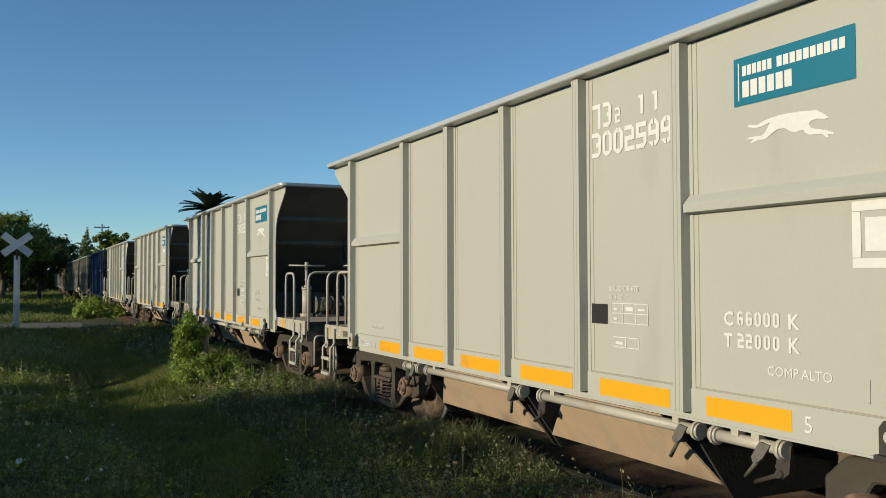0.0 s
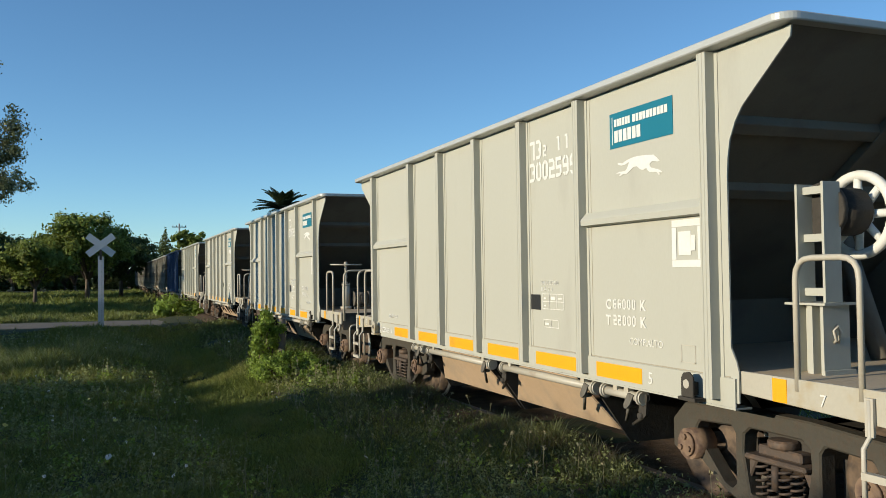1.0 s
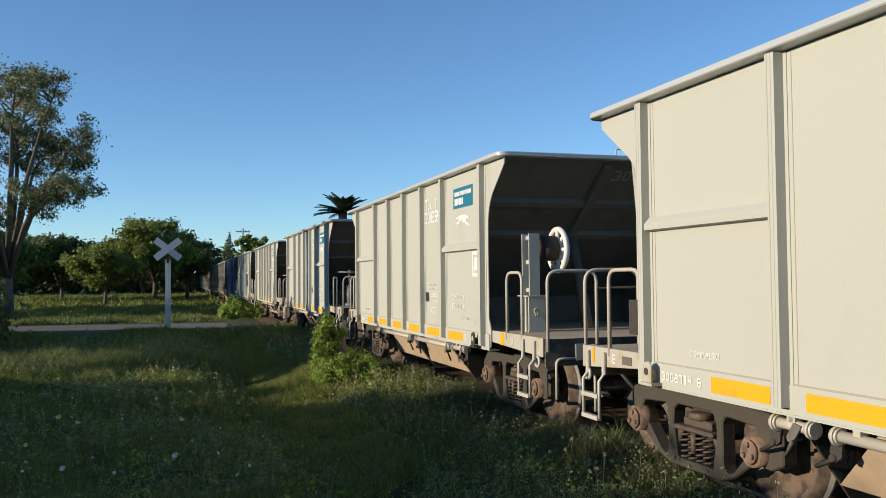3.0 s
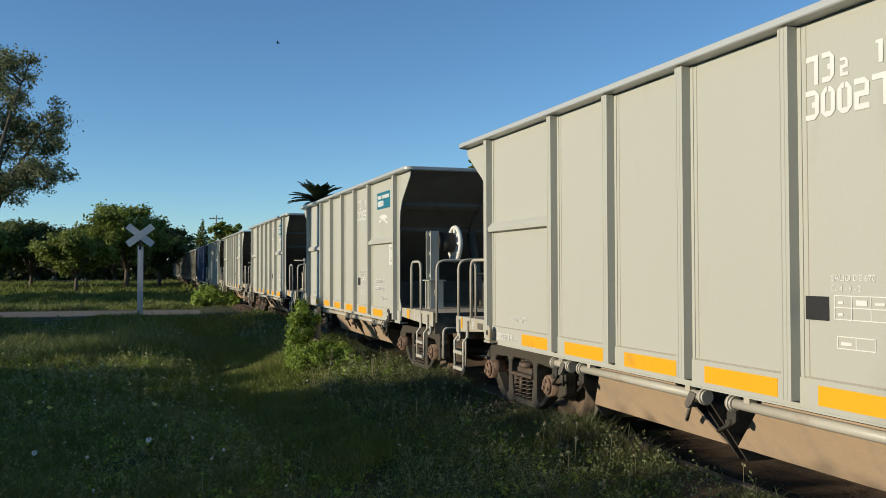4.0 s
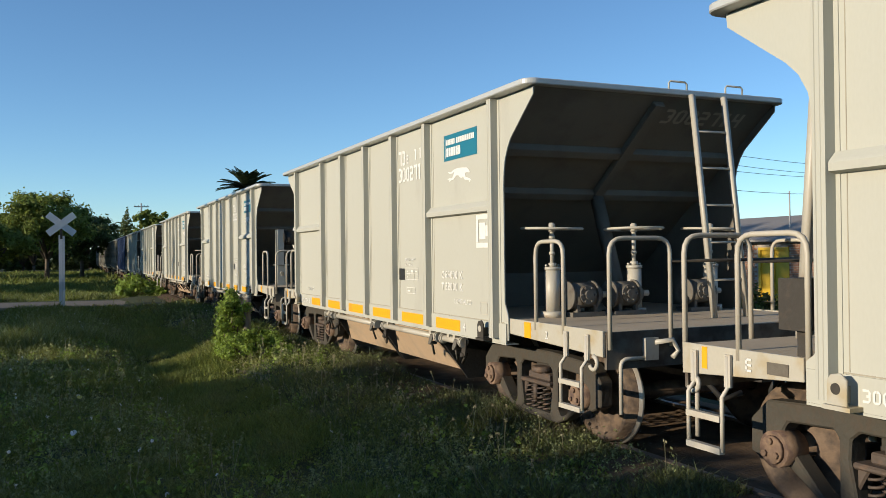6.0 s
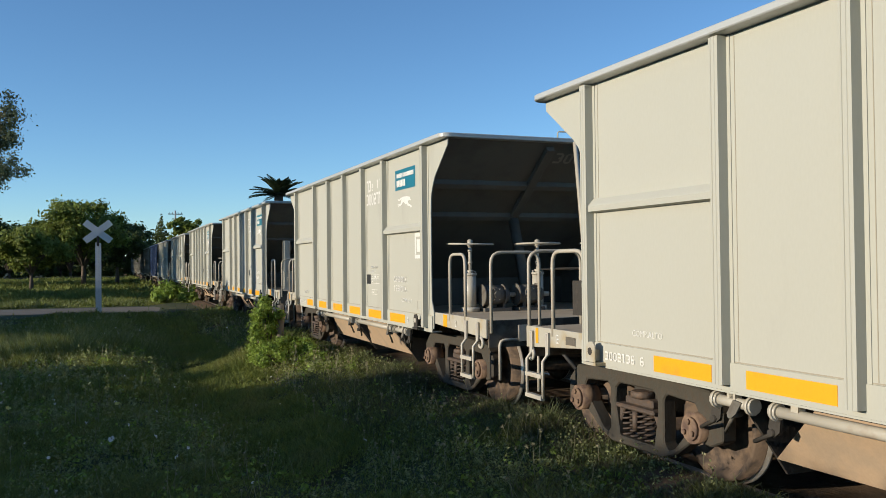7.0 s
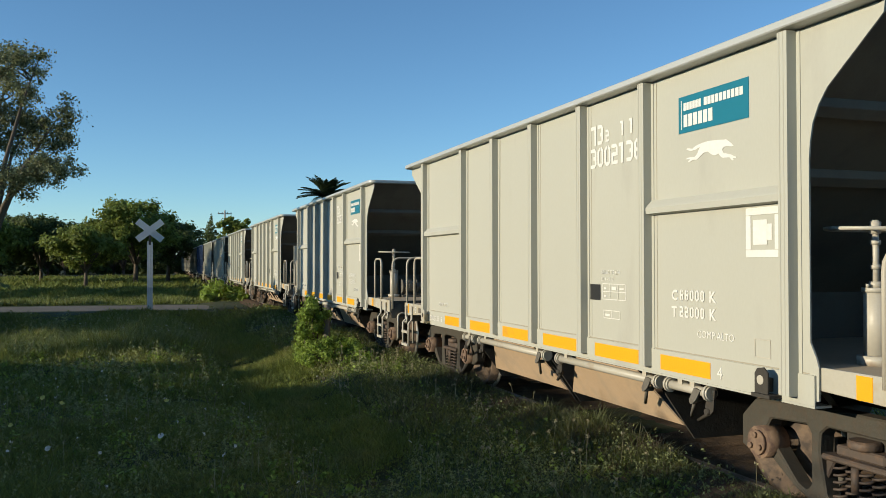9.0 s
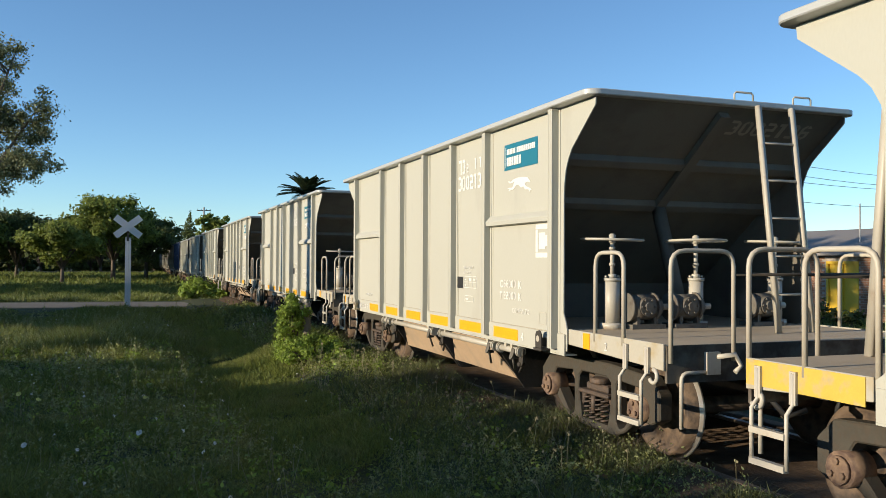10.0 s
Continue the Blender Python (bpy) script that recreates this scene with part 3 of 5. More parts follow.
def valve_gear(parent, s):
    """Three discharge spindles with gear cases on the deck."""
    for x in (-0.90, 0.09, 1.10):
        y = s * 4.05
        handwheel(parent, x, y, Z_DECK + 0.88, 0.30)
        bm = bmesh.new()
        rod(bm, (x, y, Z_DECK + 0.45), (x, y, Z_DECK + 0.94), 0.022, 8)
        for z in (0.62, 0.78):
            rod(bm, (x, y, Z_DECK + z), (x, y, Z_DECK + z + 0.03), 0.032, 8)
        part("spindle", bm, M["pipe"], parent)
        bm = bmesh.new()
        rod(bm, (x, y, Z_DECK), (x, y, Z_DECK + 0.06), 0.12, 14)
        rod(bm, (x, y, Z_DECK + 0.06), (x, y, Z_DECK + 0.47), 0.076, 16)
        rod(bm, (x, y, Z_DECK + 0.47), (x, y, Z_DECK + 0.50), 0.086, 16)
        for k in (-0.07, 0.07):
            rod(bm, (x + k, y, Z_DECK + 0.50), (x + k, y, Z_DECK + 0.525), 0.014, 6)
        rod(bm, (x, y, Z_DECK + 0.50), (x, y, Z_DECK + 0.54), 0.042, 10)
        part("spindle_housing", bm, M["pipe"], parent, "pale cylindrical spindle housing")
    for x in (-0.58, -0.08, 0.88):
        y = s * 4.1
        z = Z_DECK + 0.21
        bm = bmesh.new()
        for x0, x1, r in ((-0.19, -0.165, 0.145), (-0.165, 0.10, 0.128), (0.10, 0.125, 0.145), (0.125, 0.19, 0.085)):
            rod(bm, (x + x0, y, z), (x + x1, y, z), r, 18)
        case = part("gear_case", bm, M["gear"], parent, "grimy round cast gear case")
        bm = bmesh.new()
        rod(bm, (x - 0.03, y + s * 0.10, z + 0.01), (x - 0.03, y + s * 0.155, z + 0.01), 0.092, 16)
        rod(bm, (x - 0.03, y + s * 0.155, z + 0.01), (x - 0.03, y + s * 0.18, z + 0.01), 0.045, 12)
        for k in range(6):
            a = math.pi * k / 3
            rod(bm, (x - 0.03 + 0.074 * math.cos(a), y + s * 0.155, z + 0.01 + 0.074 * math.sin(a)),
                (x - 0.03 + 0.074 * math.cos(a), y + s * 0.172, z + 0.01 + 0.074 * math.sin(a)), 0.012, 6)
        part("cover_plate", bm, M["gear"], case)
        bm = bmesh.new()
        box(bm, x - 0.19, y - 0.12, Z_DECK, x + 0.19, y + 0.12, Z_DECK + 0.045)
        for k in (-0.12, 0.08):
            box(bm, x + k, y - 0.09, Z_DECK + 0.045, x + k + 0.035, y + 0.09, Z_DECK + 0.13)
        part("gear_foot", bm, M["gear"], case, bevel=0.005)
        bm = bmesh.new()
        rod(bm, (x + 0.19, y, z), (x + 0.30, y, z), 0.032, 10)
        part("gear_shaft", bm, M["pipe"], case)


def brake_stand(parent, s):
    """Upright channel stand with a spoked brake wheel."""
    x, y = -1.05, s * 4.36
    bm = bmesh.new()
    for k in (-0.15, 0.07):
        box(bm, x - 0.02, y + k, Z_DECK + 0.46, x + 0.12, y + k + 0.02, Z_DECK + 1.23)
        box(bm, x + 0.10, y + k + 0.02, Z_DECK + 0.46, x + 0.12, y + k + 0.06, Z_DECK + 1.23)
    for z in (0.50, 0.85, 1.16):
        box(bm, x + 0.03, y - 0.10, Z_DECK + z, x + 0.10, y + 0.07, Z_DECK + z + 0.05)
    part("brake_stand", bm, M["paint"], parent, "upright channel-section brake stand", bevel=0.005)
    # two upright cheeks with a web and a post between them, open towards the deck edge, under a cap plate
    for name, (x0, y0, z0, x1, y1, z1) in (("cheek", (-0.02, 0.10, 0, 0.20, 0.125, 0.44)), ("cheek", (-0.02, -0.125, 0, 0.20, -0.10, 0.44)),
                                           ("web", (0.06, -0.098, 0, 0.085, 0.098, 0.438)), ("stand_post", (-0.02, -0.035, 0, 0.058, 0.01, 0.438)),
                                           ("cap_plate", (-0.05, -0.17, 0.441, 0.23, 0.17, 0.456)), ("foot_plate", (-0.04, -0.15, 0, 0.22, -0.127, 0.03))):
        bm = bmesh.new()
        box(bm, x + x0, y + y0, Z_DECK + z0, x + x1, y + y1, Z_DECK + z1)
        part(name, bm, M["paint"], parent, bevel=0.003)
    bm = bmesh.new()
    tube(bm, [(x + 0.07, y - 0.12, Z_DECK + 0.20), (x + 0.06, y - 0.15, Z_DECK + 0.22), (x + 0.04, y - 0.15, Z_DECK + 0.28), (x + 0.07, y - 0.15, Z_DECK + 0.31),
              (x + 0.10, y - 0.15, Z_DECK + 0.27), (x + 0.10, y - 0.12, Z_DECK + 0.20)], 0.010, 6)
    part("chain_ring", bm, M["pipe"], parent)
    bm = bmesh.new()
    rod(bm, (x + 0.15, y, Z_DECK + 1.05), (x + 0.40, y, Z_DECK + 1.05), 0.16, 16)
    rod(bm, (x + 0.11, y, Z_DECK + 1.05), (x + 0.15, y, Z_DECK + 1.05), 0.19, 16)
    part("brake_drum", bm, M["iron"], parent)
    bm = bmesh.new()
    tube(bm, [(0.265 * math.cos(radians(a)), 0.265 * math.sin(radians(a)), 0) for a in range(0, 360, 10)], 0.036, 8, closed=True)
    for k in range(8):
        a = math.pi * k / 4
        rod(bm, (0, 0, 0), (0.25 * math.cos(a), 0.25 * math.sin(a), 0), 0.034, 8, 0.026)
    rod(bm, (0, 0, -0.04), (0, 0, 0.05), 0.085, 14)
    wheel = part("brake_wheel", bm, M["white"], parent, "white spoked brake wheel")
    wheel.matrix_basis = pose(x + 0.44, y, Z_DECK + 1.03, 0, 90, 0)


def chutes(parent):
    for y0, y1 in ((-2.10, -0.02), (0.08, 2.18)):
        for s in (-1, 1):
            bm = bmesh.new()
            a, b = [(s * 1.30, y0 + 0.30, 0.80), (s * 1.30, y1 - 0.62, 0.80), (s * 1.01, y1, 0.36), (s * 1.01, y0 + 0.03, 0.36)], []
            n = Vector((s * 0.012, 0, -0.01))
            va = [bm.verts.new(p) for p in a]
            vb = [bm.verts.new(Vector(p) - n) for p in a]
            bm.faces.new(va), bm.faces.new(list(reversed(vb)))
            for i in range(4):
                bm.faces.new((va[i], vb[i], vb[(i + 1) % 4], va[(i + 1) % 4]))
            bmesh.ops.recalc_face_normals(bm, faces=bm.faces)
            part("chute_door", bm, M["dust"], parent, "ore-dusted sloping discharge door")
        for y, n in ((y0, 1), (y1, -1)):
            bm = bmesh.new()
            prism(bm, [(-1.38, 0.88), (1.38, 0.88), (0.92, 0.245), (-0.92, 0.245)], y - 0.012, y + 0.012, "y")
            part("chute_end_plate", bm, M["iron"], parent, "dark trapezoid end plate of the chute")
        bm = bmesh.new()
        box(bm, -0.86, y0 + 0.05, 0.31, 0.86, y1 - 0.05, 0.35)
        part("chute_lip", bm, M["rust"], parent)
    for s in (-1, 1):
        for y0, y1 in ((-2.24, -0.42), (-0.10, 1.80), (-2.92, -2.40), (2.02, 2.36)):
            bm = bmesh.new()
            x = s * 1.36
            rod(bm, (x, y0, 0.775), (x, y1, 0.775), 0.037, 12)
            for y in (y0, y1):
                rod(bm, (x, y - 0.03, 0.775), (x, y + 0.03, 0.775), 0.052, 12)
                rod(bm, (x, y - 0.012, 0.775), (x, y + 0.012, 0.775), 0.064, 12)
            part("torque_shaft", bm, M["pipe"], parent, "pale round torque shaft")
            bm = bmesh.new()
            ym = y0 if y0 < -2.9 else y1 + 0.02
            prism(bm, [(ym - 0.05, 0.80), (ym + 0.03, 0.81), (ym + 0.07, 0.66), (ym + 0.02, 0.60), (ym - 0.03, 0.64)], x - s * 0.03, x - s * 0.01, "x")
            rod(bm, (x - s * 0.06, ym + 0.03, 0.63), (x + s * 0.015, ym + 0.03, 0.63), 0.024, 8)
            rod(bm, (x - s * 0.05, ym + 0.03, 0.63), (x - s * 0.16, ym + 0.36, 0.50), 0.016, 6)
            part("crank_arm", bm, M["iron"], parent)
            # bell crank and link that pull the door from the other end of the shaft
            bm = bmesh.new()
            yc = y0 + 0.10
            prism(bm, [(yc - 0.045, 0.79), (yc + 0.035, 0.80), (yc + 0.10, 0.70), (yc + 0.06, 0.67), (yc + 0.01, 0.71)], x + s * 0.045, x + s * 0.028, "x")
            rod(bm, (x + s * 0.05, yc + 0.07, 0.69), (x - s * 0.05, yc + 0.07, 0.69), 0.020, 8)
            rod(bm, (x + s * 0.01, yc + 0.07, 0.69), (x - s * 0.12, yc + 0.30, 0.53), 0.015, 6)
            part("door_link", bm, M["gear"], parent)
            for y in (y0 + 0.18, y1 - 0.18):
                bm = bmesh.new()
                box(bm, x - 0.03, y - 0.03, 0.80, x + 0.03, y + 0.03, 0.87)
                part("shaft_hanger", bm, M["pipe"], parent)
    bm = bmesh.new()
    box(bm, -0.22, -2.9, 0.60, 0.22, 2.4, 0.93)
    part("underframe", bm, M["iron"], parent)


def bogie(parent, yc, detail=True):
    """Three-piece bogie: bolster, two cast side frames, springs and two wheelsets that turn."""
    bm = bmesh.new()
    box(bm, -1.0, -0.20, 0.42, 1.0, 0.20, 0.70)
    rod(bm, (0, 0, 0.70), (0, 0, 0.80), 0.22, 14)
    b = part("bogie", bm, M["iron"], parent, "sooty cast three-piece bogie", bevel=0.02)
    b.matrix_basis = pose(0, yc, 0)
    for s in (-1, 1):
        x0, x1 = s * 1.00, s * 1.13
        bm = bmesh.new()
        # one cast plate with two three-cornered windows and a spring window
        outer = [(-1.10, 0.62), (-0.95, 0.76), (-0.3, 0.80), (0.3, 0.80), (0.95, 0.76), (1.10, 0.62), (1.10, 0.40), (0.96, 0.34), (0.78, 0.36),
                 (0.54, 0.20), (0.38, 0.14), (-0.38, 0.14), (-0.54, 0.20), (-0.78, 0.36), (-0.96, 0.34), (-1.10, 0.40)]
        right = [(0.39, 0.61), (0.43, 0.66), (0.78, 0.64), (0.82, 0.58), (0.75, 0.47), (0.52, 0.24), (0.44, 0.21), (0.39, 0.26)]
        loops = [outer, right, [(-y, z) for y, z in right], [(-0.25, 0.21), (0.25, 0.21), (0.31, 0.50), (0.30, 0.62), (0.24, 0.67), (-0.24, 0.67), (-0.30, 0.62), (-0.31, 0.50)]]
        edges = []
        for loop in loops:
            vs = [bm.verts.new((x0, y, z)) for y, z in loop]
            edges += [bm.edges.new((vs[i], vs[(i + 1) % len(vs)])) for i in range(len(vs))]
        bmesh.ops.triangle_fill(bm, edges=edges, use_beauty=True)
        made = bmesh.ops.extrude_face_region(bm, geom=list(bm.faces))
        for v in made["geom"]:
            if isinstance(v, bmesh.types.BMVert):
                v.co.x = x1
        bmesh.ops.recalc_face_normals(bm, faces=bm.faces)
        part("side_frame", bm, M["frame"], b, bevel=0.012)
        for k in (-BASE, BASE):
            bm = bmesh.new()
            rod(bm, (s * 1.02, k, AXLE), (s * 1.20, k, AXLE), 0.118, 16)
            rod(bm, (s * 1.20, k, AXLE), (s * 1.225, k, AXLE), 0.09, 14)
            for i in range(3):
                a = radians(90 + 120 * i)
                rod(bm, (s * 1.225, k + 0.055 * math.cos(a), AXLE + 0.055 * math.sin(a)), (s * 1.245, k + 0.055 * math.cos(a), AXLE + 0.055 * math.sin(a)), 0.022, 6)
            part("axle_box", bm, M["rust"], b, "rusty round axle box cover")
        if detail:
            bm = bmesh.new()
            for y in (-0.16, -0.055, 0.055, 0.16):
                tube(bm, [(s * 1.09 + 0.045 * math.cos(a * 0.9), y + 0.045 * math.sin(a * 0.9), 0.215 + 0.0066 * a) for a in range(0, 38)], 0.010, 5)
            part("spring_nest", bm, M["spring"], b, "grimy coil spring nest")
            bm = bmesh.new()
            box(bm, s * 0.98, -0.28, 0.46, s * 1.15, 0.28, 0.50)
            box(bm, s * 0.98, -0.20, 0.50, s * 1.10, 0.20, 0.57)
            rod(bm, (s * 1.05, 0, 0.57), (s * 1.05, 0, 0.63), 0.11, 12)
            prism(bm, [(-0.29, 0.30), (-0.20, 0.46), (-0.29, 0.46)], s * 1.0, s * 1.10, "x")
            prism(bm, [(0.29, 0.30), (0.20, 0.46), (0.29, 0.46)], s * 1.0, s * 1.10, "x")
            rod(bm, (s * 1.13, 0.0, 0.46), (s * 1.13, 0.0, 0.30), 0.028, 8)
            part("bolster_end", bm, M["spring"], b, bevel=0.012)
            for k in (-1, 1):
                bm = bmesh.new()
                box(bm, s * 0.80, k * 0.40 - 0.03, 0.30, s * 0.92, k * 0.40 + 0.03, 0.56)
                part("brake_block", bm, M["iron"], b, bevel=0.008)
    for k in (-BASE, BASE):
        bm = bmesh.new()
        rod(bm, (-1.1, 0, 0), (1.1, 0, 0), 0.075, 12)
        for s in (-1, 1):
            prof = [(0.93, 0.10), (0.90, 0.17), (0.88, 0.33), (0.945, 0.37), (0.945, WHEEL - 0.005), (0.835, WHEEL), (0.82, WHEEL + 0.03), (0.80, WHEEL + 0.03),
                    (0.80, 0.37), (0.845, 0.33), (0.865, 0.17), (0.80, 0.10)]
            seg = 36
            rings = [[bm.verts.new((s * x, r * math.cos(2 * math.pi * i / seg), r * math.sin(2 * math.pi * i / seg))) for i in range(seg)] for x, r in prof]
            for a, c in zip(rings, rings[1:]):
                for i in range(seg):
                    bm.faces.new((a[i], a[(i + 1) % seg], c[(i + 1) % seg], c[i])).smooth = True
        bmesh.ops.recalc_face_normals(bm, faces=bm.faces)
        for f in bm.faces:
            c = f.calc_center_median()
            rr = math.hypot(c.y, c.z)
            f.material_index = 1 if rr > WHEEL + 0.003 else 0
        wset = part("wheelset", bm, M["wheel"], b, "rust-brown steel wheelset with bright treads")
        wset.data.materials.append(M["tread"])
        wset.matrix_basis = pose(0, k, AXLE)
    return b


def west(x, y, z):
    """A pose for lettering on the near side sheet: x' runs along -y."""
    return Matrix.Translation((x, y, z)) @ Matrix(((0, 0, -1, 0), (-1, 0, 0, 0), (0, 1, 0, 0), (0, 0, 0, 1)))


def bars(name, rects, parent, m, material, label=""):
    bm = bmesh.new()
    for x0, z0, x1, z1 in rects:
        box(bm, x0, z0, 0.0, x1, z1, 0.0012)
    ob = part(name, bm, material, parent, label)
    ob.matrix_basis = m
    return ob


STROKES = {"0": "abcdef", "1": "i", "2": "abged", "3": "abgcd", "4": "fgbc", "5": "afgcd", "6": "afgedc", "7": "abc", "8": "abcdefg", "9": "abcdfg"}


@lru_cache(maxsize=None)
def figure(ch, h, wide, weight):
    """The painted sheet of one block figure, with the bridges that a cut stencil leaves."""
    w, t, g = wide * h, weight * h, 0.04 * h
    xs = [0, t, 0.5 * (w - g), 0.5 * (w + g), w - t, w]
    zs = [0, t, 0.5 * (h - t), 0.5 * (h + t), h - t, h]
    cells = set()
    for k in STROKES[ch]:
        if k == "i":
            cells |= {(c, r) for c in (1, 2, 3) for r in range(5)} | {(0, 4)}
        elif k in "adg":
            cells |= {(c, {"d": 0, "g": 2, "a": 4}[k]) for c in range(5)}
        else:
            cells |= {(0 if k in "ef" else 4, r) for r in ((0, 1, 2) if k in "ce" else (2, 3, 4))}
    cells -= {(2, 4)} if ch in "0689" else set()
    cells -= {(2, 0)} if ch in "689" else set()
    cells -= {(0, 2), (1, 2)} if ch == "3" else set()
    corners = sorted({(c + i, r + j) for c, r in cells for i in (0, 1) for j in (0, 1)})
    at = {p: i for i, p in enumerate(corners)}
    faces = []
    for c, r in sorted(cells):
        ring = [(c, r), (c + 1, r), (c + 1, r + 1), (c, r + 1)]
        cut = {"2": ((5, 5),), "3": ((5, 0), (5, 5)), "5": ((5, 0),), "1": (), "4": (), "7": ()}.get(ch, ((0, 0), (5, 0), (0, 5), (5, 5)))
        ring = [p for p in ring if p not in cut]        # cut-off outer corners
        faces.append([at[p] for p in ring])
    me = bpy.data.meshes.new("stencilled_figure")
    me.from_pydata([(xs[c], zs[r], 0.0015) for c, r in corners], [], faces)
    return me


def stencil(words, h, parent, m, material, wide=0.54, pitch=0.64, weight=0.185):
    """A row of block figures, each a painted part of its own."""
    for k, ch in enumerate(words):
        if ch in STROKES:
            me = figure(ch, h, wide, weight)
            if not me.materials:
                me.materials.append(material)
            ob = new("stencilled_figure", me)
            ob.parent = parent
            ob.matrix_basis = m @ Matrix.Translation((k * pitch * h, 0, 0))


def markings(parent):
    X = -HALF - 0.003
    bars("decal", [(0, 0, 0.83, 0.285)], parent, west(X, -2.68, 2.77), M["teal"], "teal operator decal")
    up = X - 0.002
    bars("decal_bar", [(0.035, 0.03, 0.043, 0.255)], parent, west(up, -2.68, 2.77), M["white"], "thin white upright bar")
    for x0, n, step, z0, z1 in ((0.068, 6, 0.038, 0.172, 0.232), (0.325, 10, 0.0455, 0.172, 0.232), (0.068, 6, 0.062, 0.045, 0.140)):
        for k in range(n):
            bars("decal_bar", [(x0 + k * step, z0, x0 + (k + 0.80) * step, z1)], parent, west(up, -2.68, 2.77), M["white"])
    # plain running-animal emblem: one silhouette
    bm = bmesh.new()
    dog = [(0.000, 0.074), (0.056, 0.082), (0.127, 0.078), (0.152, 0.091), (0.185, 0.134), (0.193, 0.145), (0.127, 0.130), (0.077, 0.128), (0.022,
           0.147), (0.035, 0.155), (0.098, 0.144), (0.152, 0.162), (0.201, 0.169), (0.261, 0.175), (0.319, 0.174), (0.395, 0.170), (0.480, 0.161), (0.505,
           0.160), (0.548, 0.134), (0.587, 0.104), (0.559, 0.100), (0.513, 0.111), (0.477, 0.108), (0.458, 0.092), (0.473, 0.066), (0.559, 0.043), (0.614,
           0.020), (0.611, 0.012), (0.576, 0.017), (0.587, 0.000), (0.569, 0.000), (0.541, 0.025), (0.458, 0.032), (0.433, 0.048), (0.418, 0.068), (0.377,
           0.059), (0.339, 0.068), (0.292, 0.097), (0.241, 0.096), (0.201, 0.077), (0.152, 0.052), (0.098, 0.057), (0.056, 0.043), (0.043, 0.051), (0.069,
           0.067)]
    prism(bm, dog, 0.0, 0.0012, "z")
    bmesh.ops.triangulate(bm, faces=bm.faces)
    part("emblem", bm, M["white"], parent, "plain white emblem shape").matrix_basis = west(X, -2.758, 2.492)
    # arrow emblem in a square
    a = 0.05
    bars("square_emblem", [(0, 0, 0.34, a), (0, 0.34 - a, 0.34, 0.34), (0, a + 0.004, a, 0.336 - a), (0.34 - a, a + 0.004, 0.34, 0.336 - a),
                           (0.075, 0.085, 0.215, 0.255), (0.216, 0.115, 0.262, 0.225)],
         parent, west(X, -3.47, 1.80), M["white"], "white square emblem")
    for head, figures, z in (("C", "66000", 1.47), ("T", "22000", 1.34)):
        lettering(head, 0.115, parent, west(X, -2.57, z), M["white"], bold=0.003)
        stencil(figures, 0.085, parent, west(X, -2.68, z), M["white"], wide=0.56, pitch=0.78)
        lettering("K", 0.115, parent, west(X, -3.05, z), M["white"], bold=0.003)
    lettering("COMP.ALTO", 0.078, parent, west(X, -2.90, 1.20), M["white"])
    lettering("COMP.ALTO", 0.07, parent, west(X, 3.25, 1.15), M["white"])
    bars("inspection_plate", [(0, 0, 0.19, 0.145)], parent, west(X, -1.24, 1.42), M["black"], "black smudged inspection plate")
    t = 0.006
    grid = [(0, 0, 0.40, t), (0, 0.07, 0.40, 0.07 + t), (0, 0.14, 0.40, 0.14 + t)] + [(k, 0, k + t, 0.14) for k in (0, 0.13, 0.27, 0.40)]
    grid += [(0.02, -0.10, 0.30, -0.10 + t), (0.02, -0.17, 0.30, -0.17 + t), (0.02, -0.17, 0.02 + t, -0.10), (0.16, -0.17, 0.16 + t, -0.10), (0.30, -0.17, 0.30 + t, -0.10)]
    grid += [(0.165, 0.09, 0.245, 0.12), (0.30, 0.095, 0.37, 0.11), (0.03, 0.095, 0.07, 0.11), (0.03, 0.025, 0.07, 0.04), (0.05, -0.148, 0.13, -0.128)]
    bars("date_table", grid, parent, west(X, -1.47, 1.43), M["white"], "white stencilled date table")
    lettering("SALIO DE 670", 0.055, parent, west(X, -1.45, 1.66), M["white"])
    lettering("EL 4 - 9 - 2", 0.05, parent, west(X, -1.45, 1.60), M["white"])
    bars("card_holder", [(0, 0, 0.16, t), (0, 0.12, 0.16, 0.12 + t), (0, 0, t, 0.12), (0.155, 0, 0.155 + t, 0.12)], parent, west(X, -3.55, 1.12), M["pipe"])
    # lifting lugs: a rounded ear with a hole, and its weld foot
    for y, metal, hole in ((-3.73, M["iron"], M["pipe"]), (3.72, M["beam"], M["iron"])):
        bm = bmesh.new()
        x0, x1 = -HALF - 0.105, -HALF - 0.088
        ear = [(y - 0.07, Z_SILL), (y + 0.06, Z_SILL), (y + 0.06, Z_SILL + 0.13), (y + 0.035, Z_SILL + 0.165), (y - 0.03, Z_SILL + 0.175), (y - 0.07, Z_SILL + 0.14)]
        prism(bm, ear, x0, x1, "x")
        box(bm, x1, y - 0.02, Z_SILL + 0.01, -HALF - 0.016, y + 0.02, Z_SILL + 0.10)
        box(bm, x0 - 0.01, y - 0.10, Z_SILL - 0.025, -HALF - 0.016, y + 0.08, Z_SILL - 0.001)
        lug = part("lifting_lug", bm, metal, parent, bevel=0.004)
        bm = bmesh.new()
        rod(bm, (x0 - 0.003, y, Z_SILL + 0.09), (x0 + 0.004, y, Z_SILL + 0.09), 0.032, 12)
        part("lug_hole", bm, hole, lug)
    # maker's plate and small square mark on the front deck beam
    bars("maker_plate", [(0, 0, 0.17, 0.075)], parent, west(-1.434, 4.33, 0.985), M["sill"], "grey riveted maker's plate")
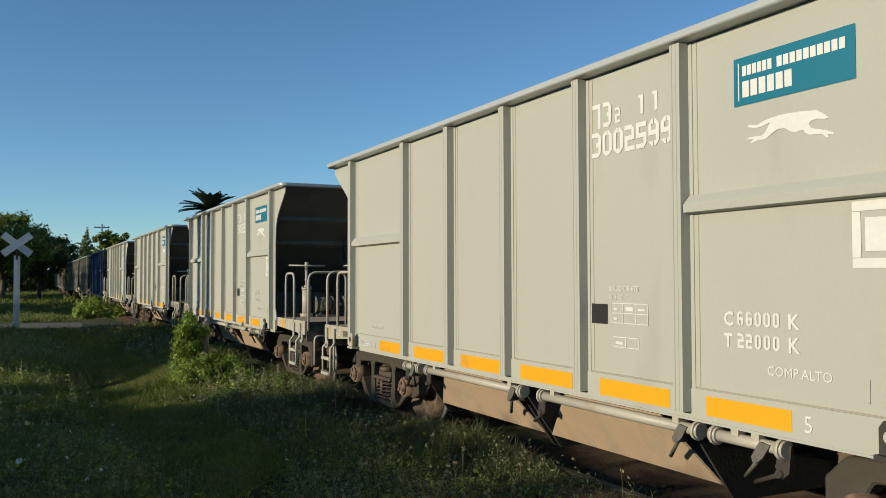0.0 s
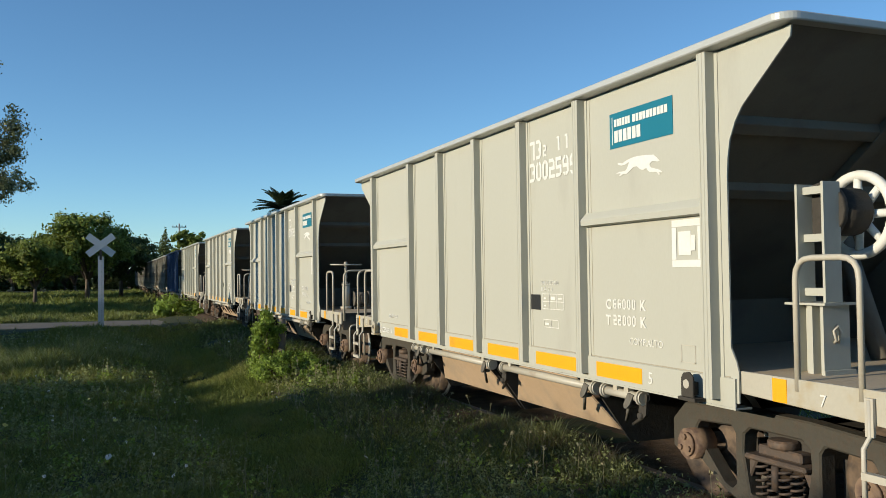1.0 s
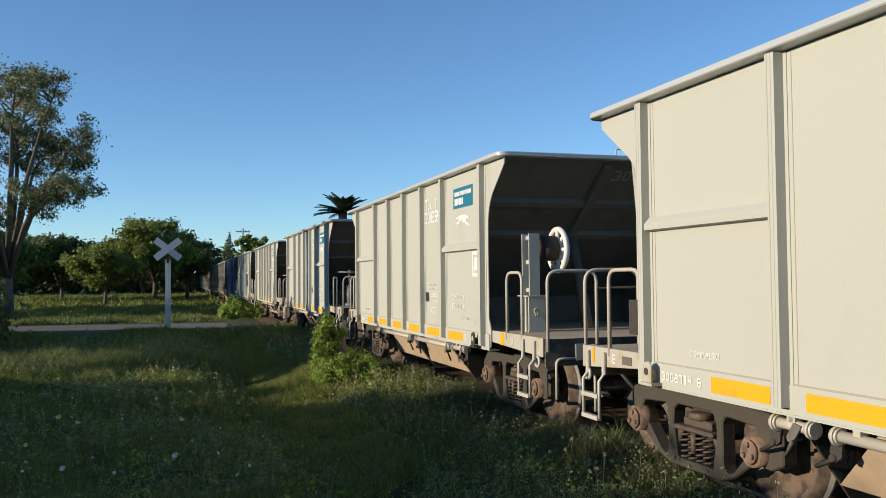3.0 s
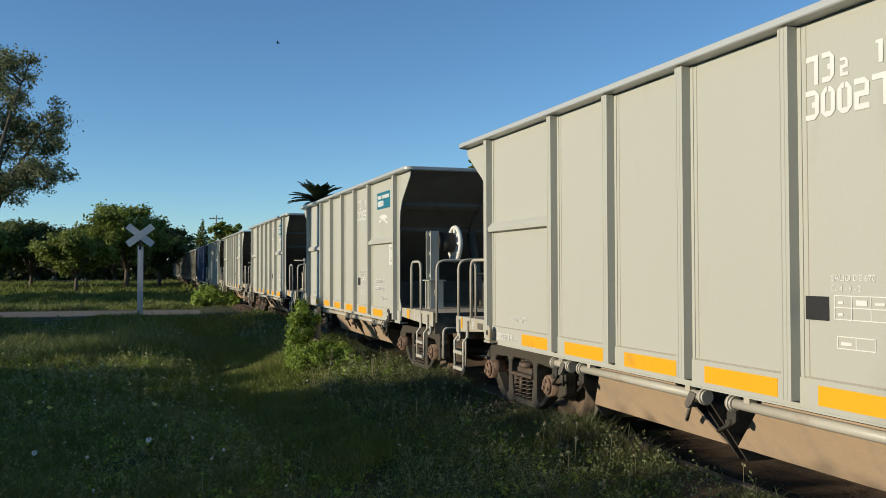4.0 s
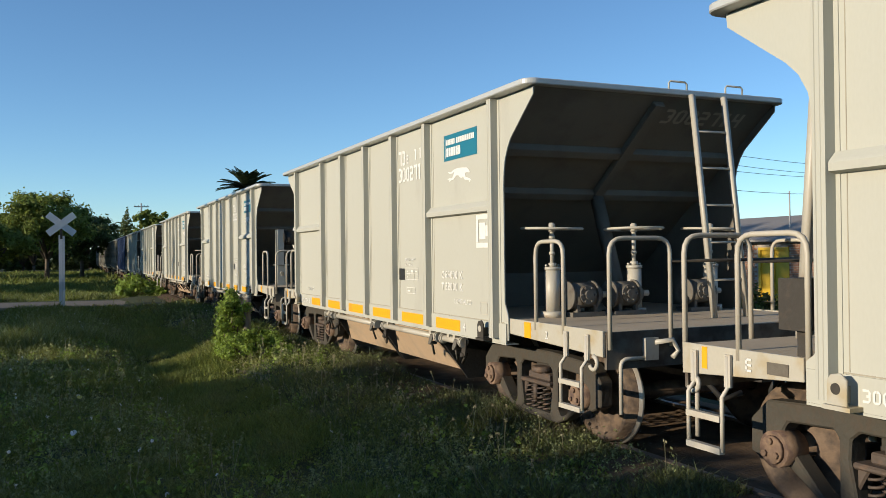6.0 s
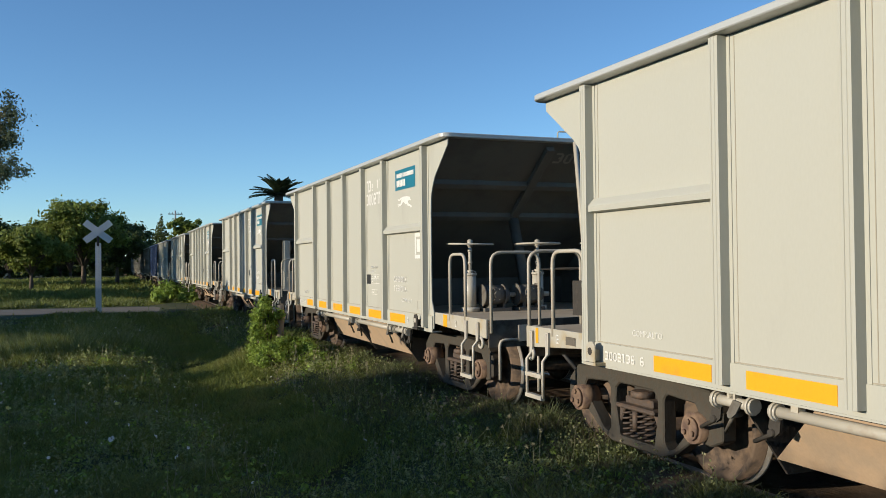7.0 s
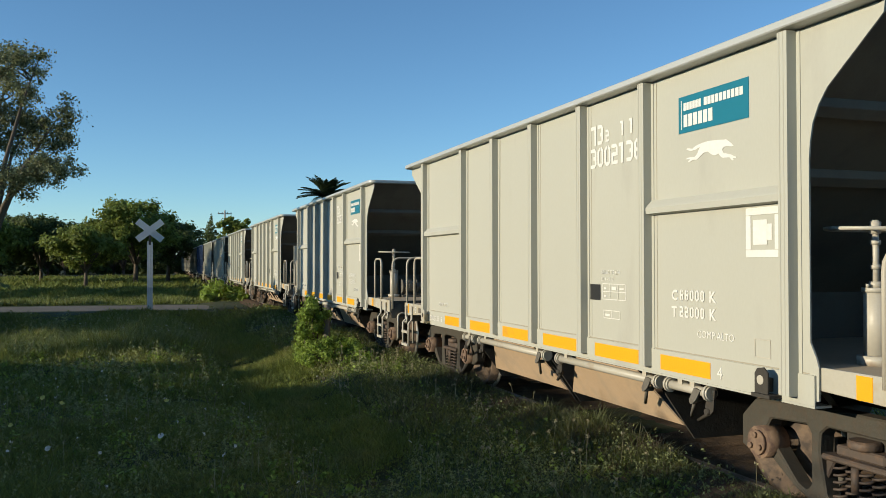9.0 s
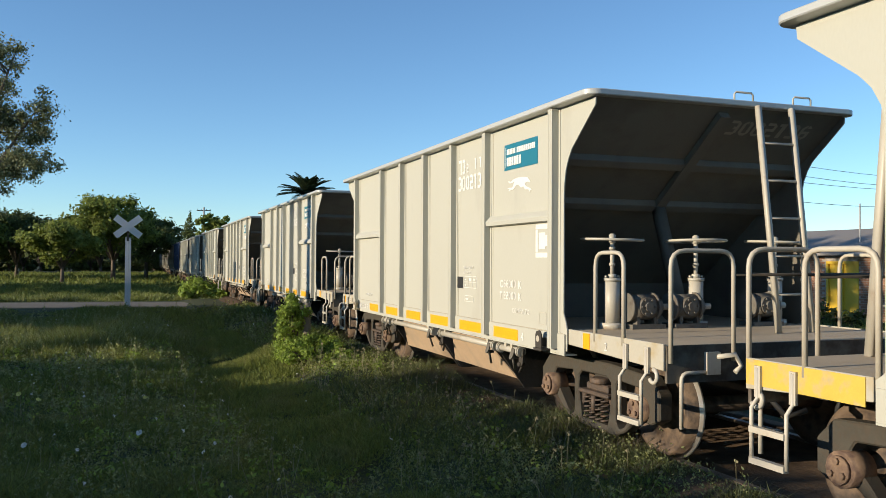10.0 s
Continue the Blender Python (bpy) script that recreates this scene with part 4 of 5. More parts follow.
    bars("square_mark", [(0, 0, 0.05, 0.014), (0, 0.035, 0.05, 0.049), (0, 0.07, 0.05, 0.084), (0, 0, 0.014, 0.084)], parent, west(-1.434, 4.51, 0.98), M["white"])


def wagon(kind, paint, detail=True):
    root = new("hopper_wagon")
    body_side(paint, root)
    for s in (-1, 1):
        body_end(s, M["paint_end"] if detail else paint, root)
    platform(-1, 5.68, M["paint"], root)
    platform(1, 5.11, M["paint"], root)
    for y in BOGIES:
        bogie(root, y, detail)
    chutes(root)
    if not detail:
        return root
    markings(root)
    for y1, s in ((5.68, -1), (5.11, 1)):
        for k in (-1, 1):
            near_y, far_y = (4.62, 5.09) if s < 0 else (4.02, 4.58)
            hoop(root, k * 1.42, s * near_y, k * 1.42, s * far_y, 0.74, 0.06)
            step_ladder(root, k, s * (y1 - (0.36 if s < 0 else 0.30)))
        ya = s * (y1 + 0.03)
        hoop(root, -1.38, ya, -0.78, ya, 0.75, 0.14)
        hoop(root, 0.78, ya, 1.38, ya, 0.75, 0.14)
        end_ladder(root, s)
        bm = bmesh.new()
        rod(bm, (-0.78, ya, Z_DECK + 0.56), (0.78, ya, Z_DECK + 0.56), 0.014, 6)
        part("end_bar", bm, M["iron"], root)
    if kind == "brake":
        brake_stand(root, -1)
        for x, y in ((0.50, -4.62), (0.92, -4.80), (1.16, -4.66)):
            bm = bmesh.new()
            box(bm, x - 0.08, y - 0.06, Z_DECK, x + 0.08, y + 0.06, Z_DECK + 0.05)
            rod(bm, (x, y, Z_DECK + 0.05), (x, y, Z_DECK + 0.20), 0.035, 10)
            box(bm, x - 0.05, y - 0.04, Z_DECK + 0.20, x + 0.05, y + 0.04, Z_DECK + 0.25)
            part("deck_valve", bm, M["gear"], root, "small cast valve on the deck", bevel=0.006)
    else:
        valve_gear(root, -1)
    bm = bmesh.new()
    box(bm, -1.385, 4.07, Z_DECK + 0.16, -1.20, 4.28, Z_DECK + 0.47)
    box(bm, -1.32, 4.14, Z_DECK, -1.27, 4.20, Z_DECK + 0.16)
    part("control_cabinet", bm, M["iron"], root, "dark control cabinet", bevel=0.01)
    return root


NUMBERS = {0: ("3002599", 5), 1: ("3002714", 4), 2: ("3002136", 4), 3: ("300218", 5), -1: ("300225", 4)}
label_of = {"valve": "pale grey hopper wagon with three handwheels, rolling on rails",
            "brake": "pale grey hopper wagon with white brake wheel, rolling on rails"}
WAGONS = []
proto = {}
for k in range(3, -21, -1):
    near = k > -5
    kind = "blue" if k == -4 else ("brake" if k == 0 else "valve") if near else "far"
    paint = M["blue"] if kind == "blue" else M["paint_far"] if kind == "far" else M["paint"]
    at = pose(TRACK, CENTRE - PITCH * k, 0)
    if kind in proto:
        w = copy_thing(proto[kind], at)
    else:
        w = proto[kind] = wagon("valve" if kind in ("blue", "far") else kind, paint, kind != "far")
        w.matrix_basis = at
        tagged(w, {"blue": "dark faded blue hopper wagon rolling on the rails", "far": "distant darker grey-brown hopper wagon rolling on the rails"}.get(kind)
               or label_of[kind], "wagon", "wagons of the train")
    WAGONS.append((k, w))
bare = [o for o in WAGONS[0][1].children if o.name.startswith("control_cabinet")]
for o in bare:
    bpy.data.objects.remove(o)
bm = bmesh.new()
box(bm, -1.436, 4.10, 0.935, -1.431, 5.10, Z_DECK + 0.005)
part("yellow_band", bm, M["yellow_old"], WAGONS[0][1], "worn yellow band on the deck beam")
for k, w in WAGONS:
    if k in NUMBERS:
        num, digit = NUMBERS[k]
        X = -HALF - 0.003
        stencil("73", 0.182, w, west(X, -1.27, 2.855), M["white"], pitch=0.70)
        stencil("2", 0.11, w, west(X, -1.54, 2.865), M["white"])
        stencil("1 1", 0.13, w, west(X, -1.80, 2.885), M["white"], pitch=0.56, weight=0.15)
        stencil(num, 0.182, w, west(X, -1.262, 2.645), M["white"], pitch=0.70, wide=0.60)
        stencil(num + " 6", 0.072, w, west(X - 0.016, 3.62, Z_SILL + 0.025), M["white"], pitch=0.86, wide=0.68)
        lettering("7" if k == 0 else "2", 0.10, w, west(-1.436, -4.80, 0.975), M["white"], "platform_digit")
        lettering(str(digit), 0.13, w, west(X - 0.016, -3.16, Z_SILL + 0.02), M["white"], "wagon_digit")
        slope = math.degrees(math.atan2(Z_TOP - 0.98, END - 1.62))
        back = pose(0.08, -4.50, 3.02, 180 - slope, 0, 0)
        stencil(num, 0.19, w, back, M["seam"], wide=0.62, pitch=0.76)

# ---- plants ----
rng = np.random.default_rng(7)


def leaves(centres, radii, count, size, flat=0.55, rnd=rng, squash=1.0):
    """Loose leaves in clumps: n x 4 x 3 corners."""
    centres, radii = np.asarray(centres, float), np.asarray(radii, float)
    pick = rnd.choice(len(centres), count, p=radii ** 2 / (radii ** 2).sum())
    d = rnd.normal(size=(count, 3))
    d /= np.linalg.norm(d, axis=1)[:, None]
    r = radii[pick] * np.minimum(1.7, np.abs(rnd.normal(0.72, 0.38, count)))
    p = centres[pick] + d * r[:, None] * np.array([1, 1, squash])
    n = d + rnd.normal(size=(count, 3)) * flat + np.array([0, 0, 0.3])
    n /= np.linalg.norm(n, axis=1)[:, None]
    a = np.cross(n, rnd.normal(size=(count, 3)))
    a /= np.linalg.norm(a, axis=1)[:, None]
    b = np.cross(n, a)
    s = size * rnd.uniform(0.6, 1.35, count)[:, None]
    a, b = a * s, b * s * 0.55
    return np.stack([p - a, p + b - 0.15 * a, p + a, p - b - 0.15 * a], 1)


def tree(name, x, y, height, spread_m, leaf, label, trunk_h=0.35, count=7000, size=0.2, clumps=38, seed=1, lean=0.0, sparse=False, category="tree", group="", slim=1.0):
    """Tapered trunk, bent limbs that end in clumps, and a crown of loose leaves."""
    r = np.random.default_rng(seed)
    z0 = hollow(x, y) - 0.1
    root = new(name)
    root.location = (x, y, z0)
    bm = bmesh.new()
    base = height * trunk_h
    thick = (0.018 * height + 0.05) * slim
    tops = []
    pts = [(0, 0, 0), (0.1 * lean * height * 0.3, 0.05, base * 0.5), (lean * base, 0.0, base)]
    tube(bm, pts, thick, 9, radii=[thick * 1.35, thick, thick * 0.8])
    limbs = 15 if sparse else 7
    for i in range(limbs):
        a = 2 * math.pi * (i + r.uniform(-0.3, 0.3)) / limbs
        reach = spread_m * r.uniform(0.45, 0.95)
        high = r.uniform(0.0, 0.97) if sparse else r.uniform(0.35, 0.95)
        reach *= 1.2 - 0.55 * high if sparse else 1.0
        top = base + (height - base) * high
        s = Vector((lean * base, 0, base * r.uniform(0.75, 1.0)))
        e = Vector((lean * height + reach * math.cos(a), reach * math.sin(a), top))
        m1 = s.lerp(e, 0.35) + Vector((0, 0, 0.10 * height))
        m2 = s.lerp(e, 0.7) + Vector((r.uniform(-0.3, 0.3), r.uniform(-0.3, 0.3), 0.06 * height))
        tube(bm, [s, m1, m2, e], thick, 6, radii=[thick * 0.6, thick * 0.42, thick * 0.25, thick * 0.08])
        tops += [tuple(e), tuple(m2)]
        for k in range(3):
            f = m2.lerp(e, r.uniform(0, 0.8))
            g = f + Vector((r.uniform(-1, 1), r.uniform(-1, 1), r.uniform(-0.1, 0.8))) * spread_m * 0.3
            tube(bm, [f, f.lerp(g, 0.5) + Vector((0, 0, 0.1)), g], 0.02, 5, radii=[thick * 0.18, thick * 0.1, thick * 0.04])
            tops.append(tuple(g))
    part("trunk", bm, M["bark"], root)
    cs, rs = list(tops), [spread_m * (r.uniform(0.09, 0.17) if sparse else r.uniform(0.12, 0.22)) for _ in tops]
    if sparse:
        for t in list(tops):
            for _ in range(3):
                cs.append((t[0] + r.normal(0, 0.13) * spread_m, t[1] + r.normal(0, 0.13) * spread_m, t[2] + r.normal(-0.03, 0.08) * spread_m))
                rs.append(spread_m * r.uniform(0.04, 0.10))
    else:
        for _ in range(clumps):
            d = r.normal(size=3)
            d /= np.linalg.norm(d)
            k = r.uniform(0.45, 1.0)
            cs.append((lean * height + d[0] * spread_m * k, d[1] * spread_m * k, base + (height - base) * (0.5 + 0.46 * d[2] * k)))
            rs.append(spread_m * r.uniform(0.09, 0.21))
    ob = quads("crown", leaves(cs, rs, count, size, rnd=r, squash=0.75), leaf)
    ob.parent = root
    return tagged(root, label, category, group)


def shrub(name, x, y, w, d, h, leaf, label, count, size, seed, category="bush", group="", z_off=0.0, dome=0.5, cap=99.0):
    r = np.random.default_rng(seed)
    root = new(name)
    root.location = (x, y, hollow(x, y) + z_off)
    n = 90 if cap < 90 else max(34, int(w * d * 5))
    cs = [(r.uniform(-w, w), r.uniform(-d, d), 0) for _ in range(n)]
    cs = [(a, b, r.uniform(0.1, 1.0) * h * max(0.25, 1 - dome * ((a / w) ** 2 + (b / d) ** 2)) * 0.9) for a, b, _ in cs]
    rs = [r.uniform(0.16, 0.30) * min(h, 2 * w) for _ in cs]
    bm = bmesh.new()
    for c in cs[:12]:
        tube(bm, [(c[0] * 0.3, c[1] * 0.3, -0.1), (c[0] * 0.6, c[1] * 0.6, c[2] * 0.6), c], 0.02, 5, radii=[0.03, 0.02, 0.006])
    part("stem", bm, M["bark"], root)
    co = leaves(cs, rs, count, size, rnd=r)
    co[:, :, 2] = np.clip(co[:, :, 2], -0.05, cap)
    ob = quads("foliage", co, leaf)
    ob.parent = root
    return tagged(root, label, category, group)


# sunlit broadleaf trees beyond the road, and the darker row behind
tree("broadleaf_tree", -1.6, 84, 7.9, 4.4, M["leaf"], "rounded green broadleaf tree on the meadow", 0.28, 20000, 0.17, 70, 11, group="trees beyond the road")
tree("broadleaf_tree", 1.4, 92, 7.0, 3.4, M["leaf_dark"], "dark green broadleaf tree beside a brighter one", 0.28, 14000, 0.17, 54, 12, group="trees beyond the road")
tree("broadleaf_tree", -5.6, 80, 5.6, 3.6, M["leaf"], "low spreading broadleaf tree on the meadow", 0.28, 15000, 0.17, 54, 13, group="trees beyond the road")
tree("broadleaf_tree", -10.5, 92, 6.6, 4.2, M["leaf_dark"], "dark rounded broadleaf tree on the meadow", 0.25, 14000, 0.18, 54, 14, group="trees beyond the road")
tree("broadleaf_tree", -15.5, 88, 6.3, 4.4, M["leaf"], "olive green broadleaf tree on the meadow", 0.25, 14000, 0.18, 54, 15, group="trees beyond the road")
tree("broadleaf_tree", -21.0, 96, 7.2, 4.6, M["leaf_dark"], "dark rounded broadleaf tree on the meadow", 0.25, 14000, 0.19, 54, 16, group="trees beyond the road")
tree("broadleaf_tree", -12.6, 66, 6.2, 3.4, M["leaf"], "low olive broadleaf tree under the eucalyptus", 0.22, 14000, 0.15, 54, 19, group="trees beyond the road")
for i in range(14):
    x = -38 + 2.9 * i + random.uniform(-0.8, 0.8)
    tree("broadleaf_tree", x, 128 + random.uniform(-8, 14), random.uniform(5.5, 8.0), random.uniform(3.2, 4.4), M["leaf_dark"],
         "distant dark broadleaf tree in a row", 0.14, 6000, 0.3, 44, 30 + i, group="far row of trees")
tree("broadleaf_tree", 8.9, 99, 7.4, 2.1, M["leaf"], "small green tree behind the passing wagons", 0.4, 3000, 0.24, 30, 17)
tree("broadleaf_tree", 19.0, 46.5, 8.9, 1.3, M["leaf"], "tall green tree behind the passing wagons", 0.5, 6000, 0.2, 40, 18)
tree("eucalyptus_tree", -9.0, 54, 14.8, 6.3, M["leaf_euc"], "tall sparse eucalyptus with bare lower limbs", 0.20, 60000, 0.085, 0, 21, sparse=True)
tree("eucalyptus_tree", -15.5, 57, 12.5, 5.0, M["leaf_euc"], "tall sparse eucalyptus beside another", 0.22, 26000, 0.09, 0, 22, sparse=True)


def cypress(x, y, h, r, seed):
    root = new("cypress_tree")
    root.location = (x, y, -0.1)
    rr = np.random.default_rng(seed)
    bm = bmesh.new()
    tube(bm, [(0, 0, 0), (0, 0, h * 0.9)], 0.1, 7, radii=[0.16, 0.03])
    part("trunk", bm, M["bark"], root)
    cs, rs = [], []
    for i in range(40):
        k = i / 40
        rad = r * math.sin(math.pi * (0.12 + 0.86 * (1 - k)) * 0.72) * (1 - k) ** 0.35
        for _ in range(4):
            a = rr.uniform(0, 6.28)
            cs.append((rad * 0.6 * math.cos(a), rad * 0.6 * math.sin(a), h * (0.06 + 0.93 * k)))
            rs.append(max(0.12, rad * 0.5))
    ob = quads("crown", leaves(cs, rs, 3500, 0.2, rnd=rr), M["leaf_dark"])
    ob.parent = root
    tagged(root, "dark narrow columnar cypress behind the train", "tree", "cypresses")


cypress(8.0, 130, 9.4, 1.7, 41)
cypress(4.0, 131, 6.3, 0.9, 42)


def palm(x, y, z_crown, seed):
    root = new("palm_tree")
    root.location = (x, y, -0.15)
    r = np.random.default_rng(seed)
    bm = bmesh.new()
    tube(bm, [(0, 0, 0), (0.05, 0, z_crown * 0.5), (0, 0, z_crown)], 0.3, 10, radii=[0.36, 0.28, 0.32])
    part("trunk", bm, M["bark"], root)
    for i in range(60):
        a = r.uniform(0, 6.28)
        up = r.uniform(0.15, 1.5)
        length = r.uniform(1.6, 2.1)
        pts = []
        for k in range(9):
            t = k / 8
            rad = length * t * math.cos(up * (1 - 0.4 * t))
            pts.append(Vector((rad * math.cos(a), rad * math.sin(a), z_crown + length * (math.sin(up) * t - 0.30 * t * t))))
        co = []
        side = Vector((-math.sin(a), math.cos(a), 0))
        for k in range(1, 9):
            for sub in range(4):
                f = (k - 1 + sub / 4) / 8 * 8
                p = pts[k - 1].lerp(pts[k], sub / 4)
                d = (pts[k] - pts[k - 1]).normalized()
                w = 0.34 * math.sin(math.pi * min(1, 0.12 + f / 9))
                for sgn in (-1, 1):
                    tip = p + side * sgn * w + d * 0.16 + Vector((0, 0, -0.08))
                    co.append([p - d * 0.02, p + d * 0.05, tip + d * 0.02, tip - d * 0.02])
        fr = quads("frond", np.array([[list(v) for v in q] for q in co]), M["frond"])
        fr.parent = root
    tagged(root, "dark feathery palm behind the passing wagons", "palm tree")


palm(11.4, 59, 6.6, 51)

# bushes: the vine-clad stump by the track, the dark shrub by the road, and an added hedge out of view that shades the
# meadow
shrub("vine_bush", 2.86, 16.2, 0.23, 0.32, 1.5, M["vine"], "bright green vine climbing an old wooden post", 9000, 0.034, 61, dome=0.2)
shrub("vine_bush", 3.15, 15.7, 0.62, 0.8, 0.50, M["vine"], "low sprawl of bright green vine by the track", 9000, 0.03, 62)
shrub("shrub", -5.7, 27.0, 1.0, 1.6, 2.8, M["leaf_dark"], "dense dark shrub beside the dirt road", 5000, 0.11, 63)
shrub("shrub", -6.6, 31.5, 0.9, 1.0, 3.1, M["leaf"], "tall olive shrub beside the dirt road", 3500, 0.12, 64)
shrub("shrub", 3.3, 43.5, 1.0, 1.4, 1.1, M["vine"], "rounded green weed clump beside the crossing", 2600, 0.12, 65)
bm = bmesh.new()
tube(bm, [(0, 0, -0.2), (0.02, 0, 0.5), (0.03, 0.01, 1.02)], 0.07, 8, radii=[0.085, 0.075, 0.07])
stump = tagged(part("fence_post", bm, M["post_wood"], None), "short weathered wooden post beside the track", "post")
stump.location = (3.12, 16.2, hollow(3.12, 16.2))
# added out of view: heights set where the shadow on the meadow ends
for i, (y, h) in enumerate(((-4, 4.9), (-0.8, 4.9), (2.2, 4.9), (5.0, 4.9), (7.8, 4.9), (10.5, 4.9), (13.0, 4.3), (16.4, 3.6), (19.1, 2.5), (22.2, 2.0), (25.2, 2.4), (28.5, 4.5), (31.7, 4.4), (34.8, 4.5))):
    shrub("hedge_shrub", -14.5 + random.uniform(-0.4, 0.4), y - 1.1, 1.3, 1.5, h, M["leaf_dark"], "unseen tall hedge shrub added to shade the meadow", 14000, 0.2, 80 + i, "hedge", "hedge shrubs", dome=0.05, cap=h)
# unseen stems that throw the shadow streaks on the wagon sides
for i, (x, y) in enumerate(((-17, 19.0), (-18.5, 20.1), (-16.5, 21.2), (-18, 22.7), (-17.5, 24.7))):
    tree("slender_tree", x, y, 13.0, 1.3, M["leaf_euc"], "slender bare-stemmed young tree by the hedge", 0.68, 1500, 0.13, 12, 140 + i, lean=0.02 * (i - 2), group="slender trees", slim=0.8)
# added out of view: crowns shade the ditch, the gap below lights the bank
for i, y in enumerate((18.9, 21.2, 23.5, 25.8, 28.0)):
    tree("small_tree", -14.5, y, 5.3, 1.5, M["leaf_dark"], "unseen round-headed tree added to shade the ditch", 0.67, 7000, 0.16, 46, 170 + i, group="hedge trees", slim=0.6)
# added out of view to throw shade over the far meadow and wagons
for i, (x, y, h) in enumerate(((-46, 49.0, 15.0), (-47, 56, 15.5), (-48, 63, 15.5))):
    tree("broadleaf_tree", x, y, h, 3.4, M["leaf_dark"], "unseen tall broadleaf tree added to shade the far meadow", 0.2, 9000, 0.3, 50, 150 + i, group="meadow edge trees")
for i in range(13):
    shrub("thicket", -52 + 4.6 * i, 152 + random.uniform(-4, 4), 3.0, 2.0, random.uniform(2.6, 3.8), M["leaf_dark"], "dark thicket closing the far end of the meadow", 2600, 0.32, 110 + i, "thicket", "far thicket", dome=0.2)

# ---- grass and weeds ----


def cover(n, x0, x1, y0, y1, tall, wide, two=False, seed=3, keep=None):
    """Blades of grass standing on the ground: n x 4 x 3."""
    r = np.random.default_rng(seed)
    x, y = r.uniform(x0, x1, n), r.uniform(y0, y1, n)
    pat = np.array([noise.noise((a * 0.45, b * 0.45, 2)) + 0.6 * noise.noise((a * 1.6, b * 1.6, 9)) for a, b in zip(x, y)])
    ok = (pat > -0.42 + r.uniform(-0.3, 0.3, n))
    ok &= ~((np.abs(y - ROAD_Y - ROAD_TILT * x) < ROAD_W + 0.1))
    ok &= np.abs(x - TRACK) > 0.925
    if keep is not None:
        ok &= keep(x, y, r)
    x, y, pat = x[ok], y[ok], pat[ok]
    n = len(x)
    z = np.array([max(hollow(a, b), shoulder(a)) for a, b in zip(x, y)]) - 0.015
    h = tall * np.clip(0.7 + 1.35 * pat, 0.25, 2.4) * r.uniform(0.5, 1.35, n)
    a = r.uniform(0, 2 * np.pi, n)
    w = wide * r.uniform(0.6, 1.4, n)
    b = r.uniform(0, 2 * np.pi, n)
    lean = h * r.uniform(0.2, 1.25, n)
    dx, dy = np.cos(a) * w, np.sin(a) * w
    base = np.stack([x, y, z], 1)
    side = np.stack([dx, dy, 0 * dx], 1)
    tip = base + np.stack([np.cos(b) * lean, np.sin(b) * lean, h], 1)
    mid = base + np.stack([np.cos(b) * lean * 0.3, np.sin(b) * lean * 0.3, h * 0.6], 1)
    if not two:
        return np.stack([base - side, base + side, tip + 0.15 * side, tip - 0.15 * side], 1)
    return np.concatenate([np.stack([base - side, base + side, mid + 0.75 * side, mid - 0.75 * side], 1),
                           np.stack([mid - 0.75 * side, mid + 0.75 * side, tip + 0.1 * side, tip - 0.1 * side], 1)])


thin = lambda x, y, r: (x > -0.30 * y - 0.5) & (x < 4.43) & (r.uniform(0, 1, len(x)) > 0.35 * np.clip((x - 2.3) / 0.9, 0, 1) * (y < 14.5))
seen = lambda x, y, r: (x > -0.30 * y - 0.5) & (x < 4.43)
blades = np.concatenate([
    cover(190000, -4.5, 4.42, 4.5, 13.5, 0.105, 0.0055, True, 3, thin),
    cover(190000, -7.5, 4.42, 13.5, 24, 0.12, 0.009, False, 4, thin),
    cover(110000, -11, 4.42, 24, 35.5, 0.15, 0.014, False, 5, seen),
    cover(26000, -4.5, 1.5, 18.5, 27, 0.26, 0.010, False, 45, seen),
    cover(9000, 2.5, 4.0, 14.0, 19, 0.20, 0.008, False, 46, seen),
])


def clover(n, x0, x1, y0, y1, size, seed):
    """Small broad leaves lying low between the blades."""
    r = np.random.default_rng(seed)
    x, y = r.uniform(x0, x1, n), r.uniform(y0, y1, n)
    ok = seen(x, y, r)
    x, y = x[ok], y[ok]
    p = np.stack([x, y, [hollow(a, b) + 0.03 for a, b in zip(x, y)]], 1)
    return leaves(p, np.full(len(p), 0.035), len(p), size, 0.4, r)


blades = np.concatenate([blades, clover(90000, -4.5, 4.2, 4.5, 13.5, 0.014, 31), clover(80000, -7.5, 4.2, 13.5, 25, 0.024, 32)])


def weed_clumps(n, x0, x1, y0, y1, h, size, seed):
    """Leafy stems in clumps, gathered in drifts over the grass."""
    r = np.random.default_rng(seed)
    x, y = r.uniform(x0, x1, n), r.uniform(y0, y1, n)
    ok = seen(x, y, r) & (np.array([noise.noise((a * 0.55, b * 0.4, 14)) for a, b in zip(x, y)]) > r.uniform(-0.35, 0.25, n))
    ok &= ~((np.abs(y - ROAD_Y - ROAD_TILT * x) < ROAD_W + 0.3))
    centres, radii = [], []
    for a, b in zip(x[ok], y[ok]):
        top = h * r.uniform(0.4, 1.5)
        lx, ly = r.normal(0, 0.35, 2)
        z = max(hollow(a, b), shoulder(a)) if a > 3 else hollow(a, b)
        for k in range(4):
            centres.append((a + lx * top * k / 3, b + ly * top * k / 3, z + 0.02 + top * k / 3))
            radii.append(0.045 - 0.008 * k)
    return leaves(centres, radii, len(centres) * 5, size, 0.9, r)


